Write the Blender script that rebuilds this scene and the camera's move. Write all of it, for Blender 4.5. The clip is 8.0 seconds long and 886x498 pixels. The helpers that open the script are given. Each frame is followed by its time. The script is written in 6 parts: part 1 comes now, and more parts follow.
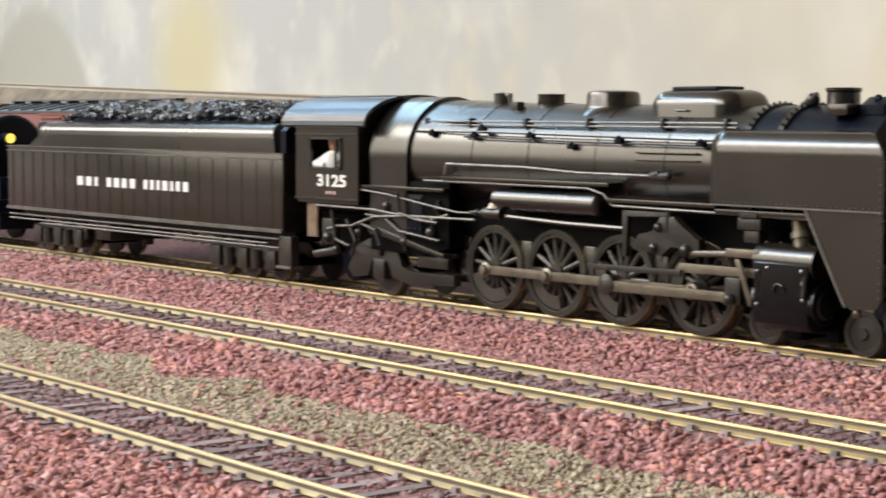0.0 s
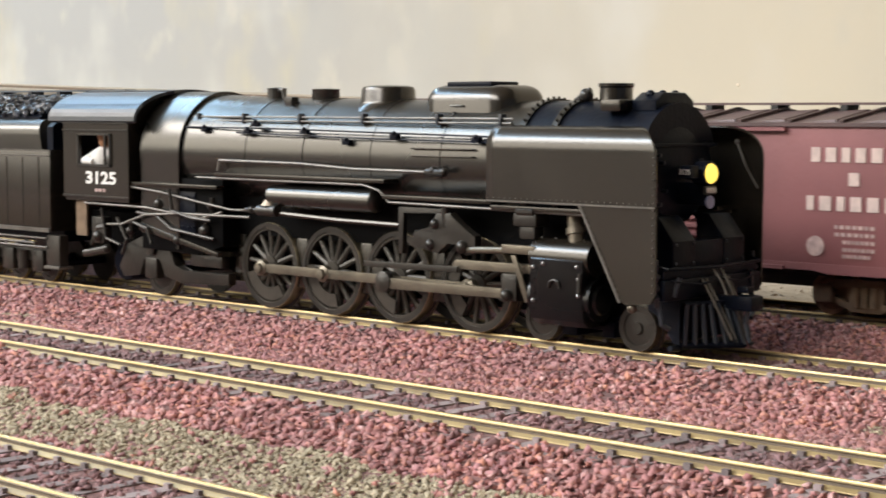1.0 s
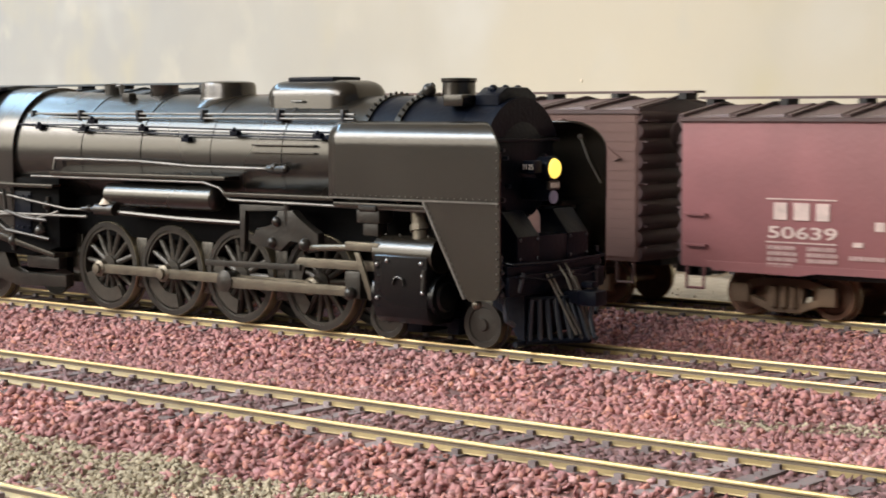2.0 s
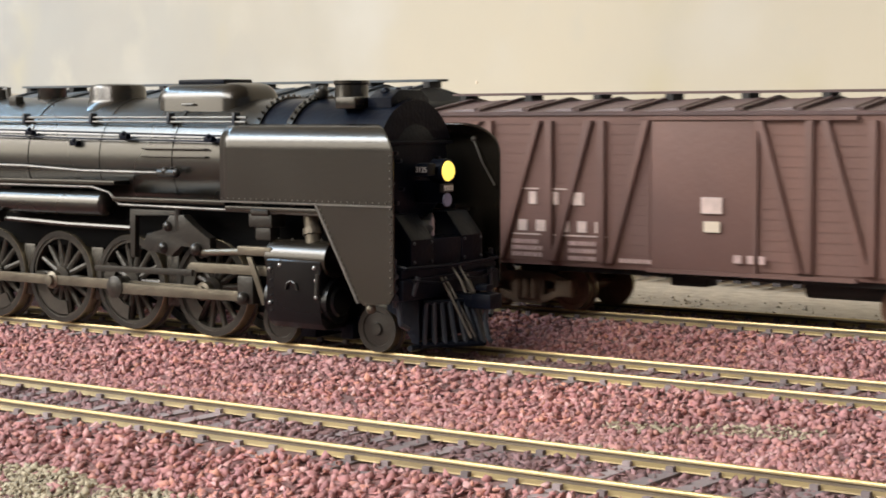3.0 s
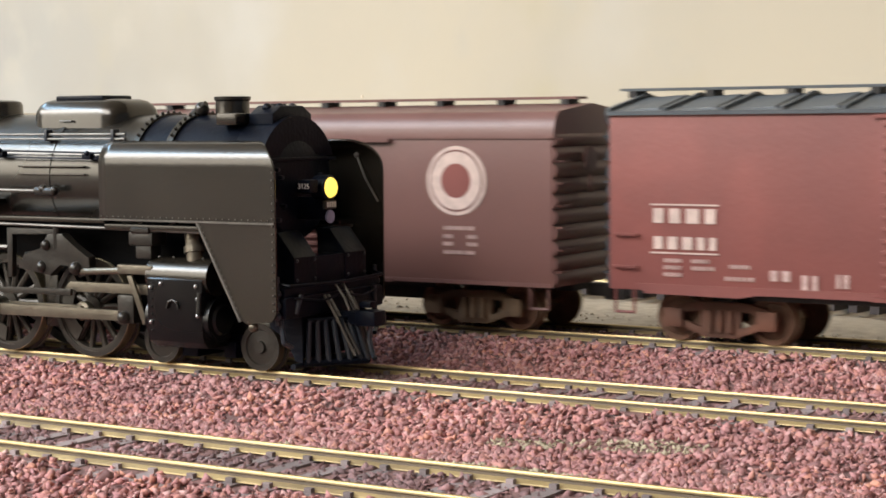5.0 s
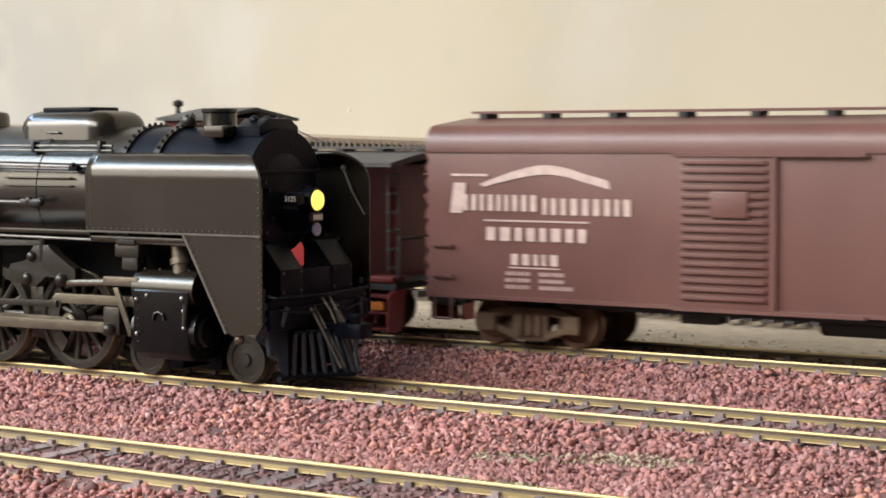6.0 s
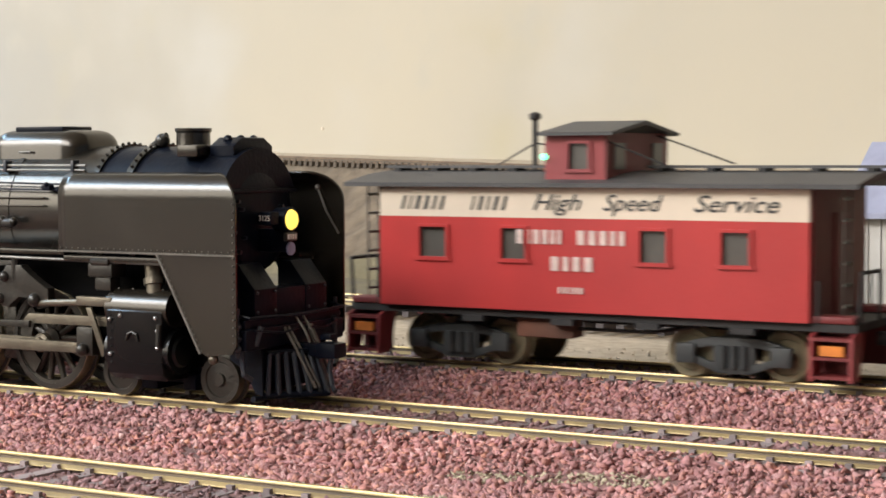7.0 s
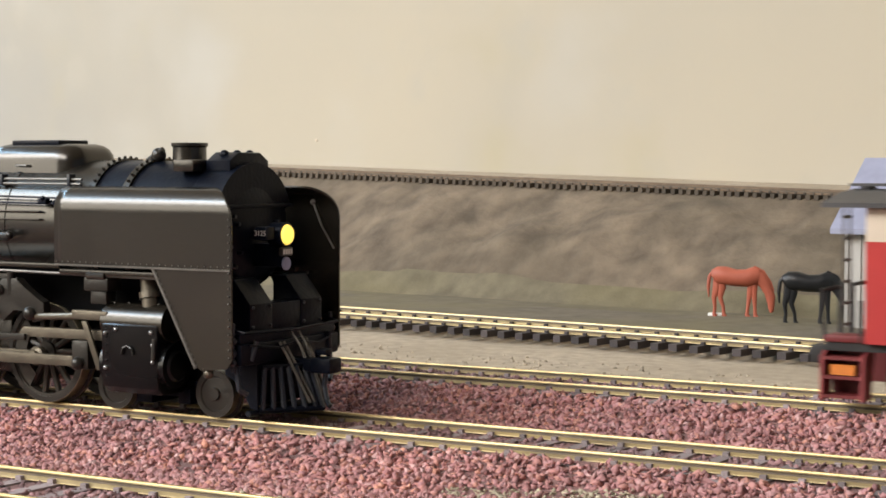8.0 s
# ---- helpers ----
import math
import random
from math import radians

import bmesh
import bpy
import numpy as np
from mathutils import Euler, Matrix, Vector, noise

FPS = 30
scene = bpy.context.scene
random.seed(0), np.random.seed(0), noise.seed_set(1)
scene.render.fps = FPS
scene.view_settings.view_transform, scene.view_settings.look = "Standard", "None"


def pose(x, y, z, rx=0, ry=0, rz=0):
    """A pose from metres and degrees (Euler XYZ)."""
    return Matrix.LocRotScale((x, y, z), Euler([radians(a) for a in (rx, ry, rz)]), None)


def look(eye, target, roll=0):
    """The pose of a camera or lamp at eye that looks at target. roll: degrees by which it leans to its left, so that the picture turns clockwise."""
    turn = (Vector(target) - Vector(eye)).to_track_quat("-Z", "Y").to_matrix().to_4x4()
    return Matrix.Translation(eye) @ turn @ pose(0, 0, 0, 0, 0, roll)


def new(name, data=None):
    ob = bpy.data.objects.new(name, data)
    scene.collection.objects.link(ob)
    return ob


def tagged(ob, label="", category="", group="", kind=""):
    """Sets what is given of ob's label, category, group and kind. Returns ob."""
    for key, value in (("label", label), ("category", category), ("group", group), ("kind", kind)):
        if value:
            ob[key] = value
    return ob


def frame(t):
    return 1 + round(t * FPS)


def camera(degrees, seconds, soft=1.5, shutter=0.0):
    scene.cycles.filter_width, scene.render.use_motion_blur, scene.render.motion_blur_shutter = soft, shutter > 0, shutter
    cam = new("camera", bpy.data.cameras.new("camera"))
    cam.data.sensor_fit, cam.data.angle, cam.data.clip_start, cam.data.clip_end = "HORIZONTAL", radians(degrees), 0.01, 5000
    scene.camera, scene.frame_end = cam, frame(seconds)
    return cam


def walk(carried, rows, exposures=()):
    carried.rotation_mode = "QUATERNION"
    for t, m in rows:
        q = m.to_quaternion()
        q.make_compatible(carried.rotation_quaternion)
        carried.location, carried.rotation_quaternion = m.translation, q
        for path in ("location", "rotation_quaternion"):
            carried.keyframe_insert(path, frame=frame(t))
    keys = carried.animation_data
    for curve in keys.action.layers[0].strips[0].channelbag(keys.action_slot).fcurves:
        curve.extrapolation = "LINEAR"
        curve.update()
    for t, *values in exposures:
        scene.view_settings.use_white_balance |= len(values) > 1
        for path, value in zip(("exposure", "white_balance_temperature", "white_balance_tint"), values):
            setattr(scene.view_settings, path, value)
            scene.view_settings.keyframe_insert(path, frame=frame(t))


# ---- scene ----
# A model railway in 1:87: all sizes below are in millimetres and are turned into metres by MM.
MM = 0.001
PATH = [
    (0, 321.1, -285.0, 45.2, 51.12, -4.17, 0.21),
    (0.5, 318.5, -281.9, 45.9, 47.17, -4.31, 0.16),
    (1, 317.6, -280.5, 46.2, 44.00, -4.44, 0.09),
    (1.5, 316.3, -277.8, 45.9, 41.30, -4.48, -0.05),
    (2, 315.5, -276.8, 45.9, 39.07, -4.54, -0.13),
    (3.5, 314.6, -273.1, 46.3, 34.41, -4.35, -0.40),
    (4, 314.6, -272.3, 46.7, 33.20, -4.19, -0.51),
    (4.5, 314.4, -272.3, 46.6, 32.45, -4.18, -0.60),
    (6, 314.7, -272.8, 46.4, 31.69, -3.64, -0.18),
    (6.5, 314.5, -272.5, 46.4, 31.16, -3.29, -0.22),
    (7, 314.3, -272.7, 46.6, 30.81, -3.06, -0.24),
    (7.5, 314.8, -272.8, 46.9, 30.75, -2.84, -0.14),
    (8, 314.4, -273.8, 47.7, 30.57, -2.73, 0.06),
]


def seen_from(x, y, z, yaw, pitch, roll):
    return pose(x * MM, y * MM, z * MM, 0, 0, yaw) @ pose(0, 0, 0, 90 + pitch, 0, 0) @ pose(0, 0, 0, 0, 0, roll)


cam = camera(28.1, 8.0, soft=1.7, shutter=0.35)
walk(cam, [(r[0], seen_from(*r[1:])) for r in PATH], [(0, 0.0), (3.0, 0.08), (7.0, 0.08), (8.0, -0.04)])

# ---- light: a room with assumed ceiling lights over the layout, out of view ----
world = bpy.data.worlds.new("room_air")
world.use_nodes = True
world.node_tree.nodes["Background"].inputs[0].default_value = (0.9, 0.95, 1.0, 1)
world.node_tree.nodes["Background"].inputs[1].default_value = 0.25
scene.world = world


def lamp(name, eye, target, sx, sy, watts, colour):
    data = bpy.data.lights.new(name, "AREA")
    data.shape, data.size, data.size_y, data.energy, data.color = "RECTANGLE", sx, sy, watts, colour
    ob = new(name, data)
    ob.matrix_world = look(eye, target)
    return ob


# one cool and one warm light, unseen, placed by the engine's highlights
lamp("assumed_ceiling_lamp", (-1.50, -0.02, 1.2), (-1.45, 0.0, 0), 3.6, 0.12, 42, (0.44, 0.71, 1.0))
lamp("assumed_ceiling_lamp", (-1.20, -1.10, 1.2), (-0.8, 0.05, 0), 3.4, 0.7, 100, (1.0, 0.96, 0.92))
# added warm light from the low south-west for side sheen; no window is built
lamp("southwest_fill", (-1.75, -2.0, 0.72), (0.0, 0.0, 0.03), 1.9, 0.9, 24, (1.0, 0.93, 0.81))


# ---- materials ----
def material(name, base, rough=0.6, metal=0.0, vary=0.25, scale=60.0, bump=0.0, bump_scale=400.0, second=None, second_scale=8.0,
             spec=0.5, coat=0.0, island=False, per_object=False, stretch=(1, 1, 1), depth=0.0004, palette=(), ior=1.5, tint=(1, 1, 1)):
    m = bpy.data.materials.new(name)
    m.use_nodes = True
    nt = m.node_tree
    b = nt.nodes["Principled BSDF"]
    b.inputs["Roughness"].default_value = rough
    b.inputs["Metallic"].default_value = metal
    b.inputs["Specular IOR Level"].default_value = spec
    b.inputs["Coat Weight"].default_value = coat
    b.inputs["IOR"].default_value = ior
    b.inputs["Specular Tint"].default_value = (*tint, 1)
    co = nt.nodes.new("ShaderNodeTexCoord")
    mp = nt.nodes.new("ShaderNodeMapping")
    mp.inputs["Scale"].default_value = stretch
    nt.links.new(co.outputs["Object"], mp.inputs["Vector"])
    fine = nt.nodes.new("ShaderNodeTexNoise")
    fine.inputs["Scale"].default_value = scale
    fine.inputs["Detail"].default_value = 6
    broad = nt.nodes.new("ShaderNodeTexNoise")
    broad.inputs["Scale"].default_value = second_scale
    broad.inputs["Detail"].default_value = 3
    nt.links.new(mp.outputs[0], fine.inputs["Vector"])
    nt.links.new(mp.outputs[0], broad.inputs["Vector"])
    ramp = nt.nodes.new("ShaderNodeValToRGB")
    lo = tuple(max(0, c * (1 - vary)) for c in base)
    hi = tuple(min(1, c * (1 + vary)) for c in base)
    ramp.color_ramp.elements[0].position, ramp.color_ramp.elements[1].position = 0.3, 0.7
    ramp.color_ramp.elements[0].color = (*lo, 1)
    ramp.color_ramp.elements[1].color = (*hi, 1)
    mix = nt.nodes.new("ShaderNodeMix")
    mix.data_type = "RGBA"
    spread = nt.nodes.new("ShaderNodeMapRange")
    spread.inputs["From Min"].default_value, spread.inputs["From Max"].default_value = 0.42, 0.62
    nt.links.new(broad.outputs["Fac"], spread.inputs["Value"])
    nt.links.new(spread.outputs[0], mix.inputs["Factor"])
    if island or per_object:
        g = nt.nodes.new("ShaderNodeNewGeometry" if island else "ShaderNodeObjectInfo")
        nt.links.new(g.outputs["Random Per Island" if island else "Random"], ramp.inputs["Fac"])
        ramp.color_ramp.elements[0].position, ramp.color_ramp.elements[1].position = 0.0, 1.0
    else:
        nt.links.new(fine.outputs["Fac"], ramp.inputs["Fac"])
    for place, colour in palette:
        stop = ramp.color_ramp.elements.new(place)
        stop.color = (*colour, 1)
    nt.links.new(ramp.outputs["Color"], mix.inputs["A"])
    if second:
        mix.inputs["B"].default_value = (*second, 1)
        scale_fac = nt.nodes.new("ShaderNodeMath")
        scale_fac.operation = "MULTIPLY"
        scale_fac.inputs[1].default_value = 0.55
        nt.links.new(spread.outputs[0], scale_fac.inputs[0])
        nt.links.new(scale_fac.outputs[0], mix.inputs["Factor"])
    else:
        nt.links.new(ramp.outputs["Color"], mix.inputs["B"])
    nt.links.new(mix.outputs["Result"], b.inputs["Base Color"])
    rr = nt.nodes.new("ShaderNodeMapRange")
    rr.inputs["To Min"].default_value, rr.inputs["To Max"].default_value = max(0.05, rough - 0.08), min(1, rough + 0.08)
    nt.links.new(broad.outputs["Fac"], rr.inputs["Value"])
    nt.links.new(rr.outputs[0], b.inputs["Roughness"])
    if bump:
        grain = nt.nodes.new("ShaderNodeTexNoise")
        grain.inputs["Scale"].default_value = bump_scale
        grain.inputs["Detail"].default_value = 4
        nt.links.new(mp.outputs[0], grain.inputs["Vector"])
        bp = nt.nodes.new("ShaderNodeBump")
        bp.inputs["Strength"].default_value = bump
        bp.inputs["Distance"].default_value = depth
        nt.links.new(grain.outputs["Fac"], bp.inputs["Height"])
        nt.links.new(bp.outputs[0], b.inputs["Normal"])
    return m


def glowing(name, colour, strength):
    m = bpy.data.materials.new(name)
    m.use_nodes = True
    b = m.node_tree.nodes["Principled BSDF"]
    b.inputs["Base Color"].default_value = (*colour, 1)
    b.inputs["Emission Color"].default_value = (*colour, 1)
    b.inputs["Emission Strength"].default_value = strength
    return m


LOCO = material("weathered_black_paint", (0.0105, 0.0085, 0.006), 0.24, 0, 0.3, 90, 0.05, 900, (0.017, 0.014, 0.0098), 25, spec=0.8, tint=(1, 0.96, 0.9))
JACKET = material("dusty_boiler_jacket", (0.007, 0.0066, 0.006), 0.27, 0.0, 0.25, 70, 0.05, 700, (0.013, 0.0115, 0.009), 22, spec=0.5, ior=1.75, tint=(1, 0.95, 0.86))
# soot black with the cool light at the front put in as blue
SOOT = material("cool_tinted_soot", (0.0036, 0.0055, 0.0115), 0.36, 0, 0.3, 120, 0.2, 1200, spec=0.15)
# near-black that stands in for the shade below the boiler
SHADEBLACK = material("shade_black_frame", (0.0012, 0.0012, 0.0014), 0.6, 0, 0.3, 120, 0.2, 1200, spec=0.06)
GLOSS = material("glossy_black_cylinder", (0.0035, 0.0036, 0.0040), 0.26, 0, 0.3, 120, 0.05, 900, spec=0.4)
# black paint whose blue stands in for the overhead light's sheen
DECK = material("cool_sheen_roof_paint", (0.016, 0.021, 0.030), 0.34, 0, 0.25, 80, 0.15, 900, spec=0.6)
RUNGEAR = material("dusty_running_gear", (0.026, 0.0235, 0.0195), 0.32, 0.15, 0.35, 180, 0.2, 1200, (0.040, 0.034, 0.026), 60)
SPOKE = material("dusty_wheel_spoke", (0.062, 0.055, 0.044), 0.36, 0.3, 0.3, 180, 0.2, 1200, (0.04, 0.035, 0.028), 60)
RODS = material("dull_steel_rod", (0.15, 0.13, 0.098), 0.34, 0.6, 0.25, 200, 0.2, 1500)
TYRE = material("worn_tyre_steel", (0.42, 0.36, 0.24), 0.27, 0.85, 0.2, 200, 0.1, 1500)
BRIGHT = material("bright_metal", (0.45, 0.45, 0.44), 0.28, 0.8, 0.15, 200)
PIPE = material("pale_pipe", (0.13, 0.12, 0.105), 0.4, 0.4, 0.3, 200)
COAL = material("coal_lump", (0.024, 0.028, 0.037), 0.22, 0, 0.8, 300, 0.5, 1500, spec=0.7, island=True)
WHITE = material("white_lettering", (0.74, 0.73, 0.69), 0.6, 0, 0.12, 500)
PINKWHITE = material("pinkish_white_lettering", (0.60, 0.47, 0.42), 0.6, 0, 0.15, 500)
GREYL = material("faded_lettering", (0.50, 0.36, 0.33), 0.7, 0, 0.25, 700)
RAIL = material("brassy_rail", (0.34, 0.265, 0.145), 0.4, 0.75, 0.18, 60, 0.1, 800, (0.50, 0.44, 0.30), 14)
RAILG = material("nickel_rail", (0.52, 0.47, 0.37), 0.36, 0.7, 0.15, 60, 0.1, 800)
TIE = material("dark_tie", (0.25, 0.205, 0.205), 0.8, 0, 0.4, 200, 0.4, 1500, per_object=True)
TIEDIRT = material("dirt_brown_tie", (0.095, 0.075, 0.055), 0.9, 0, 0.3, 200, 0.3, 1500, per_object=True)
# rail tones with light painted in: lit top, shade under the head, lit foot
RAILTOP = material("lit_polished_rail_head", (0.57, 0.43, 0.20), 0.33, 0.7, 0.12, 60, 0.1, 800)
SHADEWEB = material("shaded_rail_web", (0.10, 0.072, 0.045), 0.55, 0.3, 0.3, 120, 0.2, 1200)
RAILWEB = material("lit_brass_rail_foot", (0.46, 0.35, 0.17), 0.42, 0.35, 0.25, 120, 0.2, 1200, (0.22, 0.165, 0.10), 40)
TIEB = material("charcoal_tie", (0.058, 0.047, 0.047), 0.7, 0, 0.35, 200, 0.3, 1500, per_object=True)
STONE = material("red_ballast_stone", (0.37, 0.19, 0.185), 0.85, 0, 0.45, 300, 0.15, 2500, (0.37, 0.195, 0.195), 30, island=True,
                 palette=((0.16, (0.30, 0.125, 0.115)), (0.34, (0.58, 0.265, 0.25)), (0.48, (0.44, 0.22, 0.235)), (0.62, (0.66, 0.31, 0.215)), (0.76, (0.50, 0.22, 0.205)), (0.9, (0.68, 0.43, 0.40))))
STONED = material("purple_ballast_stone", (0.26, 0.145, 0.145), 0.85, 0, 0.6, 300, 0.3, 2500, (0.17, 0.12, 0.125), 30, island=True)
BED = material("red_ballast_bed", (0.235, 0.125, 0.115), 0.95, 0, 0.5, 900, 1.0, 1400, (0.16, 0.10, 0.098), 12)
FOAM = material("green_ground_foam", (0.45, 0.385, 0.275), 0.95, 0, 0.3, 300, 0.1, 2500, (0.38, 0.33, 0.235), 30, island=True)
SAND = material("pale_sand", (0.42, 0.345, 0.255), 0.95, 0, 0.22, 260, 0.9, 900, (0.33, 0.27, 0.19), 22)
MEADOW = material("dull_meadow", (0.145, 0.122, 0.088), 0.95, 0, 0.25, 160, 0.8, 900, (0.175, 0.150, 0.072), 14)
PEBBLE = material("pale_pebble", (0.42, 0.35, 0.26), 0.95, 0, 0.3, 260, island=True)
TURF = material("yellow_green_turf", (0.148, 0.125, 0.080), 0.95, 0, 0.25, 130, 0.9, 600, (0.160, 0.135, 0.070), 18)
HILL = material("earth_bank", (0.160, 0.122, 0.084), 0.95, 0, 0.42, 75, 1.0, 75, (0.095, 0.077, 0.052), 12, depth=0.003)


def painted_sky():
    """Hand-painted haze: grey towards one end, golden towards the other, with pale clouds and olive smudges."""
    m = bpy.data.materials.new("painted_backdrop")
    m.use_nodes = True
    nt = m.node_tree
    b = nt.nodes["Principled BSDF"]
    b.inputs["Roughness"].default_value = 0.9
    co = nt.nodes.new("ShaderNodeTexCoord")
    axes = nt.nodes.new("ShaderNodeSeparateXYZ")
    nt.links.new(co.outputs["Object"], axes.inputs[0])

    def fade(socket, lo, hi):
        r = nt.nodes.new("ShaderNodeMapRange")
        r.interpolation_type = "SMOOTHSTEP"
        r.inputs["From Min"].default_value, r.inputs["From Max"].default_value = lo, hi
        nt.links.new(socket, r.inputs["Value"])
        return r.outputs[0]

    def cloud(scale, lo, hi, stretch):
        mp = nt.nodes.new("ShaderNodeMapping")
        mp.inputs["Scale"].default_value = stretch
        n = nt.nodes.new("ShaderNodeTexNoise")
        n.inputs["Scale"].default_value = scale
        n.inputs["Detail"].default_value = 3
        nt.links.new(co.outputs["Object"], mp.inputs["Vector"])
        nt.links.new(mp.outputs[0], n.inputs["Vector"])
        return fade(n.outputs["Fac"], lo, hi)

    def blend(fac, a, c):
        x = nt.nodes.new("ShaderNodeMix")
        x.data_type = "RGBA"
        nt.links.new(fac, x.inputs["Factor"])
        for socket, v in ((x.inputs["A"], a), (x.inputs["B"], c)):
            if isinstance(v, tuple):
                socket.default_value = (*v, 1)
            else:
                nt.links.new(v, socket)
        return x.outputs["Result"]

    wander = nt.nodes.new("ShaderNodeTexNoise")
    wander.inputs["Scale"].default_value = 5.0
    wander.inputs["Detail"].default_value = 4
    nt.links.new(co.outputs["Object"], wander.inputs["Vector"])
    drift = nt.nodes.new("ShaderNodeMath")
    drift.operation = "MULTIPLY_ADD"
    drift.inputs[1].default_value = 0.9
    nt.links.new(wander.outputs["Fac"], drift.inputs[0])
    nt.links.new(axes.outputs["X"], drift.inputs[2])
    base = blend(fade(drift.outputs[0], -0.45, 0.60), (0.325, 0.315, 0.295), (0.496, 0.439, 0.34))
    base = blend(cloud(9.0, 0.46, 0.80, (1, 1, 1.1)), base, (0.496, 0.47, 0.418))
    base = blend(cloud(13.0, 0.56, 0.84, (1, 1, 0.8)), base, (0.439, 0.387, 0.267))
    base = blend(cloud(7.0, 0.55, 0.85, (1.2, 1, 0.9)), base, (0.38, 0.363, 0.325))
    base = blend(cloud(24.0, 0.54, 0.85, (1, 1, 1)), base, (0.449, 0.413, 0.345))
    # hazy rounded hills near the far end
    for hx, hz, size, soft, colour in ((-1760.0, -60.0, 258.0, 26.0, (0.285, 0.27, 0.23)), (-1255.0, 105.0, 150.0, 130.0, (0.37, 0.325, 0.205))):
        away = nt.nodes.new("ShaderNodeVectorMath")
        away.operation = "DISTANCE"
        flat = nt.nodes.new("ShaderNodeCombineXYZ")
        nt.links.new(axes.outputs["X"], flat.inputs["X"])
        nt.links.new(axes.outputs["Z"], flat.inputs["Z"])
        nt.links.new(flat.outputs[0], away.inputs[0])
        away.inputs[1].default_value = (hx * MM, 0, hz * MM)
        base = blend(fade(away.outputs["Value"], size * MM, (size - soft) * MM), base, colour)
    nt.links.new(base, b.inputs["Base Color"])
    return m


SKY = painted_sky()
RED = material("boxcar_red", (0.225, 0.064, 0.052), 0.55, 0, 0.16, 60, 0.15, 900, (0.165, 0.056, 0.050), 18)
PINKRED = material("faded_boxcar_red", (0.265, 0.098, 0.100), 0.56, 0, 0.16, 60, 0.15, 900, (0.205, 0.082, 0.080), 18)
BROWN = material("boxcar_brown", (0.155, 0.080, 0.062), 0.6, 0, 0.18, 60, 0.2, 900, (0.115, 0.062, 0.053), 22)
# the shade on the unlit car ends is put into this darker brown
BROWNSHADED = material("shaded_brown_car_end", (0.080, 0.045, 0.045), 0.6, 0, 0.2, 60, 0.2, 900, (0.055, 0.035, 0.037), 30)
# paler blotches put mottled reflections into the brown
BROWNS = material("smooth_boxcar_brown", (0.132, 0.056, 0.048), 0.38, 0, 0.16, 60, 0.1, 900, (0.215, 0.115, 0.102), 12)
REDROOF = material("brown_roof", (0.10, 0.058, 0.055), 0.5, 0, 0.25, 60, 0.15, 900, (0.06, 0.043, 0.045), 25)
# car-end grey, darkened and blued to hold the shade there
GREYSHADED = material("shaded_grey_car_end", (0.018, 0.025, 0.035), 0.5, 0, 0.25, 60, 0.15, 900, (0.045, 0.05, 0.055), 30)
GREYROOF = material("blue_grey_roof", (0.075, 0.088, 0.10), 0.5, 0, 0.2, 60, 0.15, 900, (0.05, 0.055, 0.065), 25)
CABRED = material("caboose_red", (0.47, 0.036, 0.032), 0.42, 0, 0.14, 60, 0.1, 900, (0.34, 0.030, 0.030), 18)
CUPRED = material("faded_cupola_red", (0.30, 0.045, 0.045), 0.5, 0, 0.15, 60, 0.1, 900, (0.22, 0.045, 0.05), 40)
# darker red for the end walls, cupola end and steps
CABDARK = material("darker_caboose_red", (0.16, 0.022, 0.022), 0.55, 0, 0.2, 60, 0.1, 900)
CREAM = material("cream_band", (0.66, 0.56, 0.44), 0.5, 0, 0.08, 60, 0.1, 900)
CABROOF = material("grey_felt_roof", (0.055, 0.052, 0.052), 0.55, 0, 0.2, 60, 0.2, 900, (0.08, 0.077, 0.075), 25)
RUST = material("rusty_truck", (0.15, 0.055, 0.030), 0.7, 0, 0.4, 200, 0.3, 1500, (0.08, 0.045, 0.03), 60)
OCHRE = material("dusty_brown_truck", (0.16, 0.105, 0.06), 0.7, 0, 0.4, 200, 0.3, 1500, (0.09, 0.055, 0.035), 60)
GREYTRUCK = material("slate_grey_truck", (0.035, 0.038, 0.038), 0.5, 0, 0.25, 200, 0.2, 1500)
BLACK = material("dark_underframe", (0.02, 0.018, 0.017), 0.7, 0, 0.3, 200, 0.2, 1500)
OLIVE = material("olive_black_emblem", (0.10, 0.075, 0.012), 0.6, 0, 0.15, 200)
YELLOW = material("yellow_emblem", (0.62, 0.40, 0.03), 0.5, 0, 0.1, 200)
ORANGE = material("orange_step", (0.65, 0.20, 0.03), 0.5, 0, 0.15, 200)
PANE = material("dusty_pane", (0.085, 0.08, 0.07), 0.3, 0, 0.25, 120, spec=0.7)
HORSE_RED = material("sorrel_horse", (0.42, 0.105, 0.06), 0.6, 0, 0.15, 150)
HORSE_BLACK = material("black_horse", (0.012, 0.013, 0.015), 0.4, 0, 0.2, 150)
BARN = material("grey_white_boards", (0.42, 0.40, 0.37), 0.6, 0, 0.12, 120)
BARNROOF = material("lavender_roof", (0.29, 0.30, 0.40), 0.6, 0, 0.12, 120)
SHIRT = material("white_shirt", (0.70, 0.68, 0.64), 0.7, 0, 0.1, 300)
TAN = material("tan_figure_paint", (0.40, 0.20, 0.10), 0.6, 0, 0.1, 300)
PLASTER = material("room_plaster", (0.62, 0.57, 0.49), 0.9, 0, 0.05, 4)
# invented wall colour that dims and cools the light thrown back from the east
BLUEWALL = material("bounce_dimming_blue", (0.16, 0.19, 0.25), 0.8, 0, 0.06, 4)
BENCH = material("bench_board", (0.30, 0.22, 0.15), 0.7, 0, 0.2, 10)
LIT = glowing("lit_headlight", (1.0, 0.74, 0.13), 1.25)
LITDIM = glowing("lit_marker_green", (0.2, 1.0, 0.55), 2.5)


